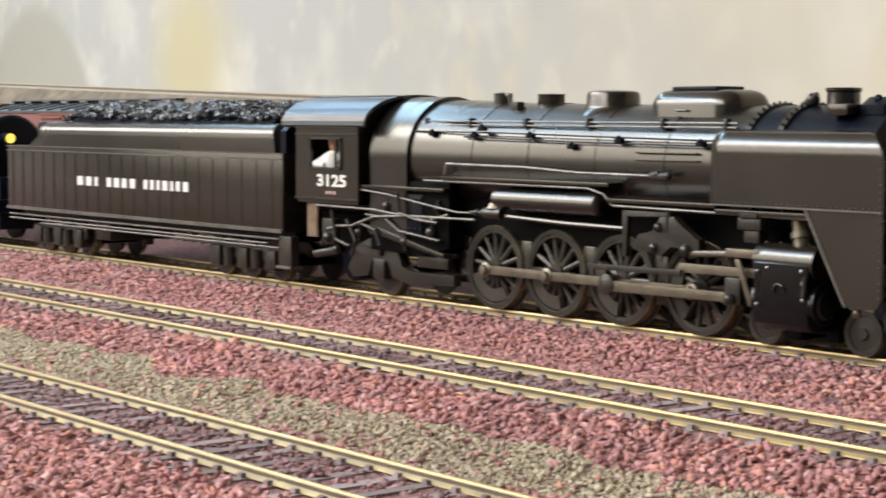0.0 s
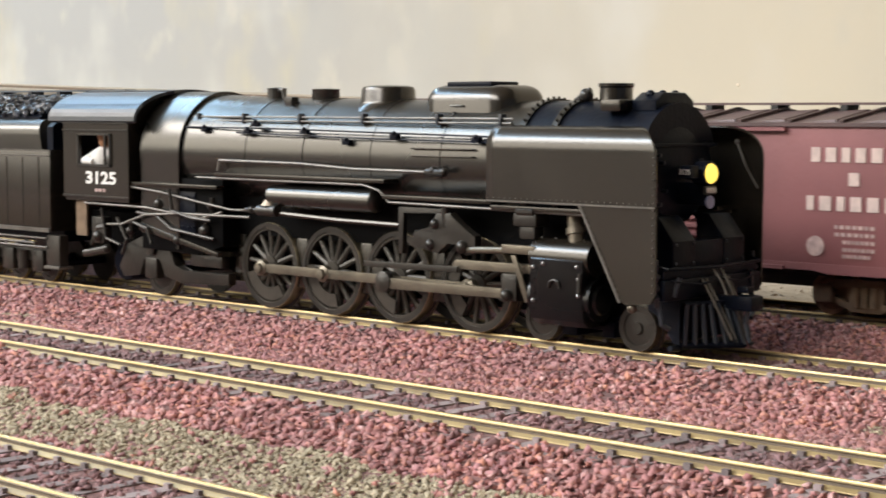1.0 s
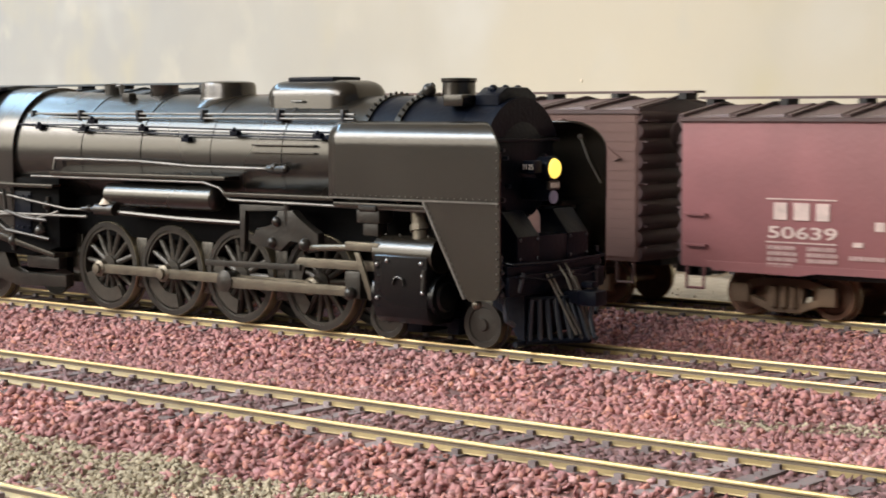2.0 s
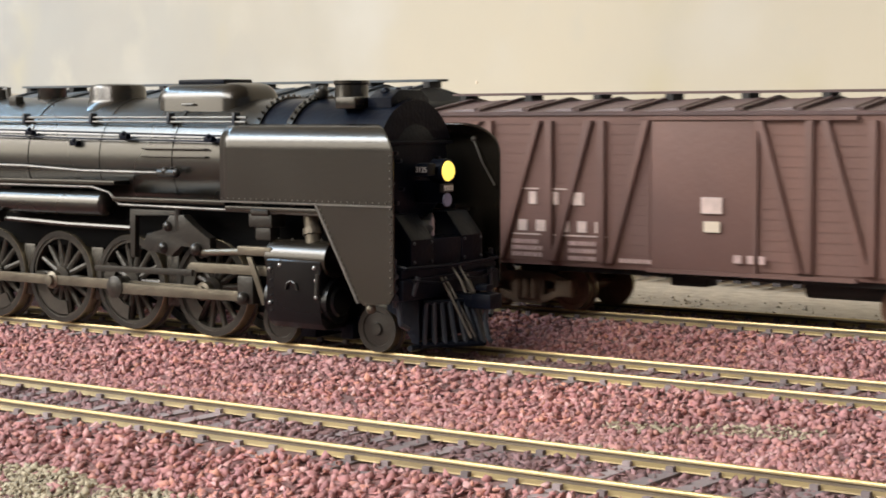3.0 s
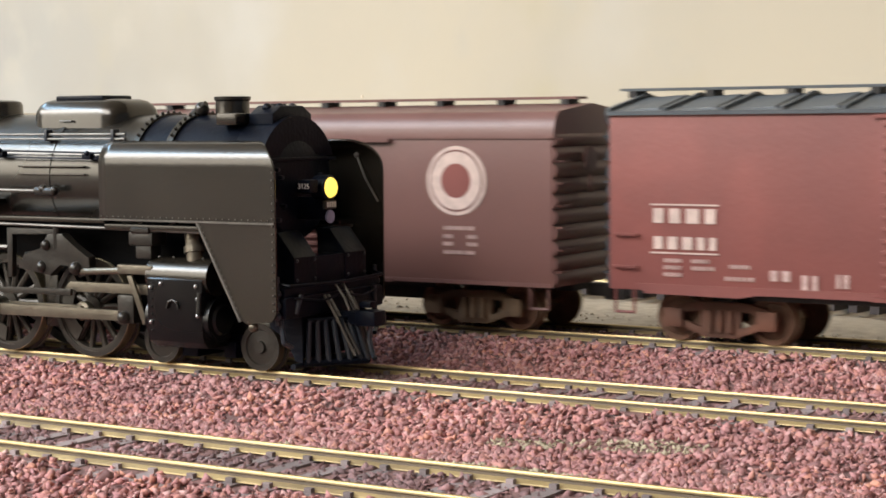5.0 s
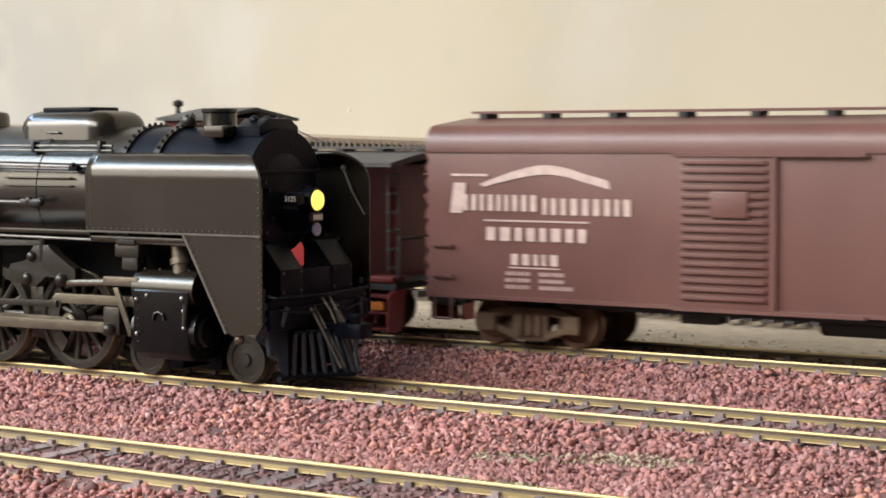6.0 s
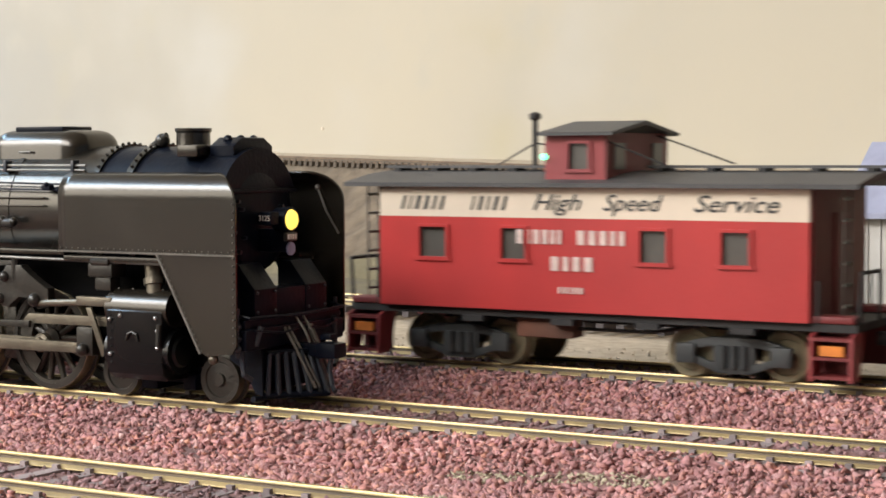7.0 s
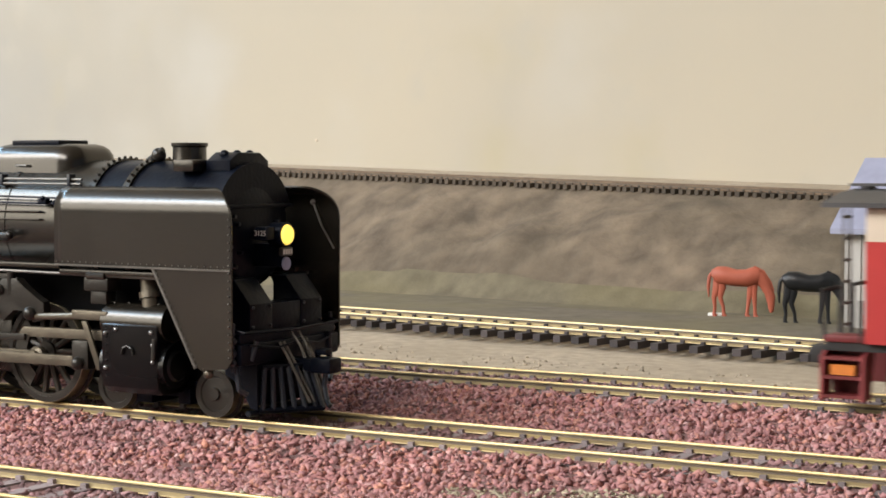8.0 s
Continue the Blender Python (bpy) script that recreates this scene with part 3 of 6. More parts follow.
plate = part("front_number_plate", box(B(), 117.6, 118.4, -1.75, 1.75, 30.4, 32.0, 0.15), RUNGEAR, loco)
bm = B()
for y in (-1.15, -0.38, 0.38, 1.15):
    box(bm, 118.4, 118.55, y - 0.22, y + 0.22, 30.7, 31.7)
part("plate_digits", bm, WHITE, plate)
emblem = material("blue_grey_emblem", (0.30, 0.33, 0.50), 0.4, 0, 0.15, 600)
part("front_emblem", lathe(B(), [(1.25, 117.9), (1.25, 118.3)], 20, "x", (0, 0, 28.9)), emblem, loco, "small round blue-grey emblem")
part("emblem_bracket", box(B(), 111, 117.9, -0.7, 0.7, 28.2, 32.6, 0.2), SOOT, loco)
part("visor_lip", box(B(), 109.6, 111.5, -11.6, 11.6, 39.4, 40.1, 0.2), SOOT, loco)
for y, z, q in ((-9.6, 37.6, 0.55), (-7.4, 37.9, 0.45), (-9.9, 34.6, 0.6), (-8.6, 32.2, 0.5), (-9.3, 30.0, 0.6), (-7.2, 28.4, 0.55), (-6.2, 36.4, 0.5), (6.4, 36.6, 0.5), (8.8, 33, 0.6), (8.2, 29, 0.6), (-5.4, 31, 0.45)):
    bm = rod(B(), (110.2, y, z), (111.9, y, z), q, q * 0.8, 8)
    part("dog_bolt", bm, DECK, loco)

# domes and stack
part("chimney", lathe(B(), [(3.7, 46), (3.35, 48.2), (3.3, 51.0), (3.6, 51.3), (3.6, 51.9), (2.7, 51.9), (2.6, 47)], 28, "z", (95, 0, 0)), LOCO, loco, "short ringed smoke stack")
bm = ball(B(), (88.5, -1.5, 49.5), 1.5)
rod(bm, (87.5, -1.5, 47), (88.5, -1.5, 50.6), 0.8)
rod(bm, (86.2, -2.0, 48.4), (90, -2.0, 50.6), 0.6)
part("whistle", bm, RUNGEAR, loco)
part("steam_dome", lathe(B(), [(8.2, 46.2), (6.7, 47.6), (6.2, 48.6), (6.1, 51.0), (5.7, 51.7), (4.5, 52.0), (0.3, 52.1)], 40, "z", (29.5, 0, 0)), LOCO, loco, "round steam dome with flared base")
bm = B()
rings = []
for z, inset in ((38.0, 0.0), (48.2, 0.0), (49.6, 0.35), (50.7, 1.1), (51.4, 2.2), (51.8, 3.8)):
    rr = max(5.2 - inset, 1.2)
    ring = []
    for cx, cy, a0 in ((72.0 - inset - rr, 7.8 - inset - rr, 0), (46.5 + inset + rr, 7.8 - inset - rr, 90), (46.5 + inset + rr, -7.8 + inset + rr, 180), (72.0 - inset - rr, -7.8 + inset + rr, 270)):
        for k in range(7):
            a = radians(a0 + 15 * k)
            ring.append(bm.verts.new((cx + rr * math.cos(a), cy + rr * math.sin(a), z)))
    rings.append(ring)
for a, b in zip(rings, rings[1:]):
    for k in range(len(a)):
        bm.faces.new((a[k], a[(k + 1) % len(a)], b[(k + 1) % len(b)], b[k]))
bm.faces.new(rings[-1])
sand_dome = part("sand_dome", bm, LOCO, loco, "long rounded sand dome")
part("dome_lid", box(B(), 52, 65, -4.4, 4.4, 51.5, 52.6, 0.4), SOOT, sand_dome)
part("dome_handle", tube(B(), [(57, -7.7, 47.4), (57, -8.4, 47.4), (60, -8.4, 47.4), (60, -7.7, 47.4)], 0.2), PIPE, sand_dome)
part("turret", lathe(B(), [(3.4, 47), (3.2, 51.0), (3.3, 51.4), (0.3, 51.5)], 24, "z", (8.5, 0, 0)), LOCO, loco)
bm = lathe(B(), [(2.4, 48), (2.3, 51.6), (2.6, 51.7), (0.3, 52)], 20, "z", (-9, 0, 0))
tube(bm, [(-9, -1, 51.2), (-5.5, -1, 51.3), (-4.5, -1.5, 49)], 0.5)
part("generator", bm, RUNGEAR, loco)
part("check_valve", box(B(), 1.2, 3.8, -6.6, -4.2, 47.0, 49.6, 0.4), RUNGEAR, loco)

# smoke deflectors: an upper plate with its top rolled in, and a leg down to the pilot
def deflector(s):
    bm = B()
    nx, nz = 40, 44
    g = []
    for i in range(nx + 1):
        x = 75.9 + 42.6 * (1 - (1 - i / nx) ** 2)
        edge = max(0.0, x - 112.0) / 6.5
        top = 43.2 - 6.2 * (1 - math.sqrt(max(0.0, 1 - edge * edge)))
        col = []
        for j in range(nz + 1):
            z = 28.4 + (top - 28.4) * j / nz
            bend = max(0.0, z - 38.8) / 4.4
            col.append(bm.verts.new((x, s * (17.5 - 4.0 * (1 - math.sqrt(max(0.0, 1 - min(1, bend) ** 2)))), z)))
        g.append(col)
    for i in range(nx):
        for j in range(nz):
            bm.faces.new((g[i][j], g[i + 1][j], g[i + 1][j + 1], g[i][j + 1]))
    ob = part("smoke_deflector", bm, LOCO, loco, "tall dark smoke deflector plate")
    mod = ob.modifiers.new("thickness", "SOLIDIFY")
    mod.thickness, mod.offset = 0.5 * MM, 0
    leg = [(100.3, 28.55), (118.5, 28.55), (118.5, 12.0), (117.4, 10.4), (111.6, 9.8), (110.2, 10.6)]
    part("deflector_leg", prism(B(), leg, min(s * 17.2, s * 17.65), max(s * 17.2, s * 17.65), "y"), LOCO, ob, flat=True)
    bm = B()
    y = s * 17.85
    for k in range(28):
        ball(bm, (76.5 + k * 1.5, y, 29.0), 0.13, 6, 4)
    for k in range(19):
        ball(bm, (118.0, y, 12.5 + k * 1.4), 0.17, 6, 4)
        ball(bm, (110.6 - 9.8 * k / 18.0, y, 10.8 + 17.6 * k / 18.0), 0.13, 6, 4)
    box(bm, 76, 118.4, y - 0.12, y + 0.12, 28.2, 28.55)
    part("rivets", bm, PIPE, ob)
    bm = B()
    tube(bm, [(110.2, s * 17.6, 10.2), (100.2, s * 17.6, 28.3)], 0.35)
    part("edge_bead", bm, PIPE, ob)
    return ob


deflector(-1)
deflector(1)
bm = tube(B(), [(112.6, 16.9, 40.2), (115.0, 16.4, 35.6), (117.6, 16.9, 31.1)], 0.22)
ball(bm, (112.6, 16.9, 40.2), 0.6, 8, 6)
part("deflector_brace", bm, PIPE, loco)

# running boards and pipes on both sides
for s in (-1, 1):
    for x0, x1, z in ((-46, -12, 28.6), (-13, 45, 31.7), (44.5, 76, 28.4), (76, 112, 27.4)):
        part("running_board", box(B(), x0, x1, min(s * 11.5, s * 16.6), max(s * 11.5, s * 16.6), z - 0.9, z, 0.15), LOCO, loco)
    bm = B()
    rod(bm, (6.3, s * 14.2, 26.7), (40.2, s * 14.2, 26.7), 2.65, None, 24)
    ball(bm, (6.5, s * 14.2, 26.7), 2.6, 20, 10, 0, (0.45, 1, 1))
    ball(bm, (40.0, s * 14.2, 26.7), 2.6, 20, 10, 0, (0.45, 1, 1))
    part("air_tank", bm, JACKET, loco, "long dark air tank")
    for z, y, r in ((44.9, 11.0, 0.28), (44.0, 11.3, 0.24)):
        part("handrail", rod(B(), (-27, s * y, z), (77, s * y, z - 0.2), r, None, 8), PIPE, loco)
    for x in (-25, -8, 12, 33, 56, 74):
        part("stanchion", box(B(), x - 0.4, x + 0.4, min(s * 9.9, s * 11.7), max(s * 9.9, s * 11.7), 43.4, 45.7, 0.15), DECK, loco)
    bm = tube(B(), [(-28, s * 13.1, 42.4), (4, s * 13.0, 42.2), (40, s * 12.8, 41.6), (75, s * 12.6, 41.0)], 0.22)
    tube(bm, [(-8, s * 13.4, 41.2), (30, s * 13.2, 40.4), (74, s * 13.0, 39.9)], 0.22)
    part("sand_pipe", bm, SOOT, loco)
    for x, z in ((-20, 41.9), (-4, 41.5), (-1, 43.2), (16, 41.6), (30, 39.4), (45, 40.9), (69, 40.4), (73, 40.2)):
        bm = box(B(), x - 1.0, x + 1.2, min(s * 12.6, s * 14.0), max(s * 12.6, s * 14.0), z - 0.6, z + 0.5, 0.2)
        ball(bm, (x + 0.4, s * 13.9, z + 0.6), 0.55, 8, 6)
        part("pipe_clip", bm, SOOT, loco)
    bm = tube(B(), [(-13, s * 15.2, 32), (-12.5, s * 15.0, 34.6), (16, s * 15.0, 34.4), (34, s * 15.0, 33.6), (56, s * 15.0, 33.5)], 0.34)
    part("feed_pipe", bm, PIPE, loco, "pale bent pipe")
    bm = rod(B(), (56, s * 14.6, 33.5), (61, s * 14.6, 33.4), 0.8)
    ball(bm, (58, s * 14.6, 33.8), 1.0, 8, 6)
    ball(bm, (61, s * 14.6, 33.6), 0.9, 8, 6)
    part("pipe_valve", bm, RUNGEAR, loco)
    for z in (36.6, 38.2):
        part("wash_plug", box(B(), 50, 68, min(s * 12.7, s * 13.5), max(s * 12.7, s * 13.5), z, z + 0.35, 0.1), LOCO, loco)
    bm = tube(B(), [(10, s * 15.6, 22.9), (30, s * 15.6, 22.2), (49, s * 15.6, 22.0)], 0.6)
    part("exhaust_pipe", bm, LOCO, loco)
    bm = rod(B(), (3.2, s * 16, 23.4), (9.4, s * 16, 23.4), 1.35, None, 16)
    rod(bm, (-2.0, s * 16, 23.3), (3.2, s * 16, 23.4), 0.5)
    ball(bm, (0.4, s * 16, 23.4), 0.9, 8, 6)
    injector = part("injector", bm, RUNGEAR, loco)
    part("cone_cap", rod(B(), (6.2, s * 16, 24.6), (6.2, s * 16, 26.3), 1.6, 0.4, 14), CREAM, injector, "pale cone cap")
    bm = tube(B(), [(-46, s * 16.2, 27.3), (-34, s * 16.2, 26.4), (-20, s * 16.2, 24.6), (-7, s * 16.2, 23.1), (-1, s * 16.2, 23.2)], 0.28)
    tube(bm, [(-66, s * 16.4, 22.6), (-40, s * 16.4, 22.4), (-18, s * 16.4, 20.6), (-10, s * 16.4, 22.4)], 0.3)
    tube(bm, [(-58, s * 16.4, 17.4), (-50, s * 16.4, 17.8), (-40, s * 16.4, 20.6), (-26, s * 16.4, 21.4), (0, s * 16.4, 21.6)], 0.34)
    part("water_pipe", bm, PIPE, loco, "thin pale water pipes")
    part("long_pipe", tube(B(), [(-20, s * 16.0, 30.4), (38, s * 16.0, 30.3), (43, s * 16.0, 29.2), (46, s * 16, 26.8), (112, s * 16.0, 26.2)], 0.3), PIPE, loco)

# cab
sides = []
for s in (-1, 1):
    y0, y1 = min(s * 16.4, s * 17.1), max(s * 16.4, s * 17.1)
    bm = B()
    sides.append(bm)
    box(bm, -74.2, -67.2, y0, y1, 24, 44)
    box(bm, -53.6, -46, y0, y1, 24, 44)
    box(bm, -67.2, -53.6, y0, y1, 24, 32.6)
    box(bm, -67.2, -53.6, y0, y1, 40.1, 44)
    bmesh.ops.remove_doubles(bm, verts=bm.verts, dist=0.01)
front = [(16.4, 24), (16.4, 44)] + [(16.4 * math.cos(a), 44 + 7.0 * math.sin(a)) for a in np.linspace(0.15, math.pi - 0.15, 20)] + [(-16.4, 44), (-16.4, 24)]
cab = part("cab", prism(B(), front, -46.9, -46, "x"), LOCO, loco, "riveted black cab with open side windows")
part("cab_floor", box(B(), -74.2, -46.9, -16.4, 16.4, 23.2, 24), LOCO, cab)
for bm in sides:
    part("cab_side", bm, LOCO, cab, "black cab side with window opening")
roof = [(17.9 * math.cos(a), 43.4 + 8.3 * math.sin(a) ** 0.85) for a in np.linspace(0.02, math.pi - 0.02, 30)]
inner = [(17.2 * math.cos(a), 42.9 + 8.0 * math.sin(a) ** 0.85) for a in np.linspace(math.pi - 0.02, 0.02, 30)]
bm = B()
for (a, b), (c, d) in zip(list(zip(roof, roof[1:])), list(zip(inner[::-1], inner[::-1][1:]))):
    prism(bm, [a, b, d, c], -80, -42.5, "x")
bmesh.ops.remove_doubles(bm, verts=bm.verts, dist=0.01)
part("cab_roof", bm, DECK, cab, "blue-black arched cab roof")
for s in (-1, 1):
    y = s * 17.3
    for z in (24.3, 43.0, 41.2):
        part("cab_bead", box(B(), -74.2, -46, y - 0.2, y + 0.2, z, z + 0.35), RUNGEAR, cab)
    bm = B()
    for x0, x1, z0, z1 in ((-67.7, -67.1, 32.2, 40.5), (-53.7, -53.1, 32.2, 40.5), (-67.7, -53.1, 32.1, 32.7), (-67.7, -53.1, 40.0, 40.5), (-55.9, -55.2, 32.6, 40)):
        box(bm, x0, x1, y - 0.25, y + 0.25, z0, z1)
    part("window_frame", bm, RUNGEAR, cab)
words("number", "3125", 3.1, (-64.4, -17.15, 27.8), WHITE, cab, 13.0, 0, 0.12, "white engine number")
part("class_mark", bars(B(), -60.4, 25.7, 5.0, 0.8, 3, -17.2, 3), GREYL, cab)
part("backhead", box(B(), -50, -46.9, -12, 12, 24, 46, 0.6), SOOT, cab)

# the little engineer figure at the window
bm = B()
lathe(bm, [(1.2, 24.2), (2.4, 26), (2.8, 32), (3.2, 34.6), (2.5, 36.3), (0.9, 37.2)], 18, "z", (-61.0, -13.8, 0), 0)
rod(bm, (-63.2, -14.2, 35.2), (-66.0, -16.4, 33.4), 1.3, 0.95, 10, 0)
rod(bm, (-66.0, -16.4, 33.5), (-61.0, -17.0, 33.3), 0.95, 0.8, 10, 0)
rod(bm, (-58.6, -13.9, 35.2), (-57.2, -16.0, 33.6), 1.1, 0.8, 10, 0)
ball(bm, (-60.3, -14.0, 38.4), 1.55, 14, 10, 1)
lathe(bm, [(1.65, 39.0), (1.8, 39.6), (1.5, 40.6), (0.4, 40.9)], 14, "z", (-60.3, -14.0, 0), 1)
figure = new("engineer_figurine", soften(finish("engineer_figurine", bm, [SHIRT, TAN])))
tagged(figure, "tiny painted engineer doll with white shirt in the cab", "figurine")

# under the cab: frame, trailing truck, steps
# frame and support are coloured as dark as the shade behind the wheels
part("main_frame", prism(B(), [(-76, 12), (-76, 20), (-20, 20), (-8, 18), (104, 18), (112, 14), (112, 6), (96, 5.4), (-12, 5.4), (-30, 12)], -7.2, 7.2, "y"), SHADEBLACK, loco)
part("boiler_support", box(B(), -30, 98, -9.6, 9.6, 17, 27), SHADEBLACK, loco)


def spoked(r, spokes, y0, y1):
    """A wheel centre with spokes on the y axis, and its tyre, as two meshes."""
    c, t = B(), B()
    lathe(c, [(0.2, y0), (2.2, y0), (2.3, (y0 + y1) / 2), (2.2, y1), (0.2, y1)], 18, "y")
    ri = r - 1.5
    n = 40
    for bmx, prof in ((c, [(ri - 0.3, y0 + 0.1), (ri + 0.35, y0 + 0.1), (ri + 0.35, y1 - 0.1), (ri - 0.3, y1 - 0.1)]),
                      (t, [(ri + 0.3, y0 - 0.15), (r - 0.12, y0 - 0.15), (r, y0), (r, y1 - 0.2), (r + 0.75, y1 - 0.05), (r + 0.75, y1 + 0.5), (ri + 0.3, y1 + 0.5)])):
        rings = [[bmx.verts.new((math.sin(2 * math.pi * k / n) * rr, h, math.cos(2 * math.pi * k / n) * rr)) for k in range(n)] for rr, h in prof]
        for a, b in zip(rings, rings[1:] + rings[:1]):
            for k in range(n):
                bmx.faces.new((a[k], a[(k + 1) % n], b[(k + 1) % n], b[k]))
    for f in t.faces:
        far = [math.hypot(v.co.x, v.co.z) for v in f.verts]
        f.material_index = 1 if max(far) - min(far) < 0.2 and min(far) > ri + 0.4 else 0
    weight = [(math.sin(a) * rr, math.cos(a) * rr) for rr, aa in ((ri, np.linspace(2.2, 4.1, 12)), (ri * 0.62, np.linspace(4.1, 2.2, 6))) for a in aa]
    prism(c, weight, y0 + 0.1, y1 - 0.1, "y")
    return c, t


c, t = spoked(10.1, 14, -10.3, -8.0)
centre_mesh, tyre_mesh = soften(finish("wheel_centre", c, SPOKE)), soften(finish("driving_wheel", t, [RUNGEAR, TYRE]))
spoke_mesh = soften(finish("spoke", rod(B(), (0, -9.15, 1.6), (0, -9.15, 8.8), 0.8, 0.58, 8), SPOKE))
for x in AXLES:
    for turn in (0, 180):
        w = new("driving_wheel", tyre_mesh)
        w.parent = loco
        w.matrix_basis = pose(x * MM, 0, 10.1 * MM, 0, 0, turn)
        k = new("wheel_centre", centre_mesh)
        k.parent = w
        k.matrix_basis = pose(0, 0, 0, 0, 20 + x, 0)
        for n in range(14):
            sp = new("spoke", spoke_mesh)
            sp.parent = w
            sp.matrix_basis = pose(0, 0, 0, 0, 20 + x + 360 * n / 14, 0)
    part("axle", rod(B(), (x, -8.6, 10.1), (x, 8.6, 10.1), 1.6, None, 12), SOOT, loco)
for x in (-11.5, 10.8, 32.3, 54.8):
    for s in (-1, 1):
        part("brake_shoe", box(B(), x - 1.9, x + 1.9, min(s * 8.2, s * 9.8), max(s * 8.2, s * 9.8), 5.5, 17, 0.5), LOCO, loco)

# rods and valve gear
for s in (-1, 1):
    y = s * 12.9

    def flat(name, outline, y0, y1, mat, bevel=0.15, label=""):
        return part(name, prism(B(), outline, min(s * y0, s * y1), max(s * y0, s * y1), "y", bevel=bevel), mat, loco, label)

    for a, b in zip(AXLES, AXLES[1:]):
        flat("side_rod", [(a, 8.6), (b, 8.6), (b, 10.7), (a, 10.7)], 12.3, 13.1, RODS, 0.15, "dull steel side rod")
    for x in AXLES:
        bm = lathe(B(), [(1.7, 0), (1.9, 0.2), (1.9, 1.6), (1.2, 1.9), (1.1, 2.6), (0.3, 2.7)], 18, "y") if s > 0 else \
            lathe(B(), [(1.7, 0), (1.9, -0.2), (1.9, -1.6), (1.2, -1.9), (1.1, -2.6), (0.3, -2.7)], 18, "y")
        part("crank_pin", bm, RODS, loco, at=(x, s * 11.6, 9.6))
    flat("main_rod", [(42.5, 8.0), (81, 8.4), (81, 10.4), (42.5, 10.4)], 13.9, 15.0, RODS, 0.2, "broad dull steel main rod")
    part("main_rod_end", lathe(B(), [(2.1, s * 13.6), (2.3, s * 13.8), (2.3, s * 15.2), (1.2, s * 15.6), (0.3, s * 15.7)], 20, "y", (43.1, 0, 9.4)), RUNGEAR, loco)
    flat("eccentric_rod", [(38, 12.6), (66, 12.9), (66, 14.2), (38, 13.8)], 15.2, 15.9, RUNGEAR)
    flat("guide_bar", [(63, 13.6), (86, 13.8), (86, 15.7), (65, 15.6)], 13.4, 15.0, RODS, 0.2)
    bm = box(B(), 78, 82.2, min(s * 13, s * 15.6), max(s * 13, s * 15.6), 8.0, 13.6, 0.5)
    ball(bm, (80, s * 16, 9.2), 1.3, 10, 8)
    part("crosshead", bm, RUNGEAR, loco)
    flat("combination_lever", [(81.5, 17.5), (82.8, 17.5), (86.6, 8.6), (85.4, 8.2)], 16.0, 16.6, RODS, 0.1)
    flat("hanger_bracket", [(48.9, 16.0), (50.3, 16.0), (50.3, 24.9), (62.6, 24.9), (62.6, 26.0), (48.9, 26.0)], 14.8, 16.0, RUNGEAR, 0.2)
    flat("valve_link", [(52, 18.0), (54, 21.2), (58.5, 21.8), (60.2, 25.0), (64.5, 25.2), (66.3, 23.2), (71.4, 20.8), (71.6, 17.4), (68.5, 16.6),
                        (67, 19.0), (63.5, 19.2), (61.0, 16.6)], 14.2, 16.2, RUNGEAR, 0.3)
    bm = ball(B(), (60, s * 16.2, 22.8), 1.1, 10, 8)
    rod(bm, (62.4, s * 15.6, 22), (62.4, s * 15.6, 26.6), 0.8)
    ball(bm, (58.6, s * 16.0, 18.4), 1.2, 10, 8)
    ball(bm, (68, s * 16.3, 18.4), 1.4, 10, 8)
    part("reverse_lever", bm, RUNGEAR, loco)
    bm = rod(B(), (69, s * 15.8, 17.8), (84, s * 15.8, 18.6), 0.7)
    box(bm, 79, 88, min(s * 15, s * 16.6), max(s * 15, s * 16.6), 17.8, 19.6, 0.3)
    part("valve_rod", bm, RODS, loco)
    bm = B()
    rod(bm, (86.4, s * 13.2, 17.6), (101.4, s * 13.2, 17.6), 3.6, None, 32)
    for x in (87.4, 91, 94.6, 98.2, 100.8):
        ball(bm, (x, s * 13.6, 21.1), 0.4, 6, 4)
    chest = part("valve_chest", bm, LOCO, loco, "shiny black valve chest")
    bm = prism(B(), [(s * 8, 5.0), (s * 9.6, 4.2), (s * 15.2, 4.2), (s * 16.6, 5.4), (s * 17.0, 7.4), (s * 17.0, 17.2), (s * 16.4, 18.0), (s * 8, 18.0)], 87.0, 100.6, "x", bevel=0.4)
    rod(bm, (86.2, s * 12.6, 9.6), (101.8, s * 12.6, 9.6), 4.3, None, 24)
    rod(bm, (101.6, s * 12.6, 9.6), (102.3, s * 12.6, 9.6), 3.2, 2.6, 20)
    for k in range(7):
        ball(bm, (88.2, s * 17.05, 7.4 + 1.5 * k), 0.22, 6, 4)
    for x, z in ((88.0, 15.6), (90.6, 16.4), (99.2, 16.2), (99.6, 13.8), (99.6, 10.6), (88.0, 9.0)):
        part("cylinder_bolt", ball(B(), (x, s * 17.1, z), 0.42, 8, 6), BRIGHT, loco)
    part("cylinder", bm, GLOSS, loco, "black cylinder block")
    bm = tube(B(), [(92.2, s * 17.3, 11.8), (92.6, s * 17.3, 13.0), (93.6, s * 17.3, 13.4), (94.6, s * 17.3, 13.0), (95.0, s * 17.3, 11.8)], 0.25)
    rod(bm, (100, s * 17.0, 15.0), (100, s * 17.4, 11.0), 0.5)
    part("cylinder_cock", bm, RUNGEAR, loco)
    bm = rod(B(), (96.2, s * 13.6, 20.4), (95.0, s * 12.6, 27.0), 1.5, 1.75, 16)
    rod(bm, (95.9, s * 13.3, 22.2), (95.6, s * 13.1, 23.4), 2.0, None, 16)
    part("steam_pipe", bm, RODS, loco, "tan steam pipe")
    bm = box(B(), 82, 88, min(s * 12, s * 16.4), max(s * 12, s * 16.4), 23.4, 26.0, 0.4)
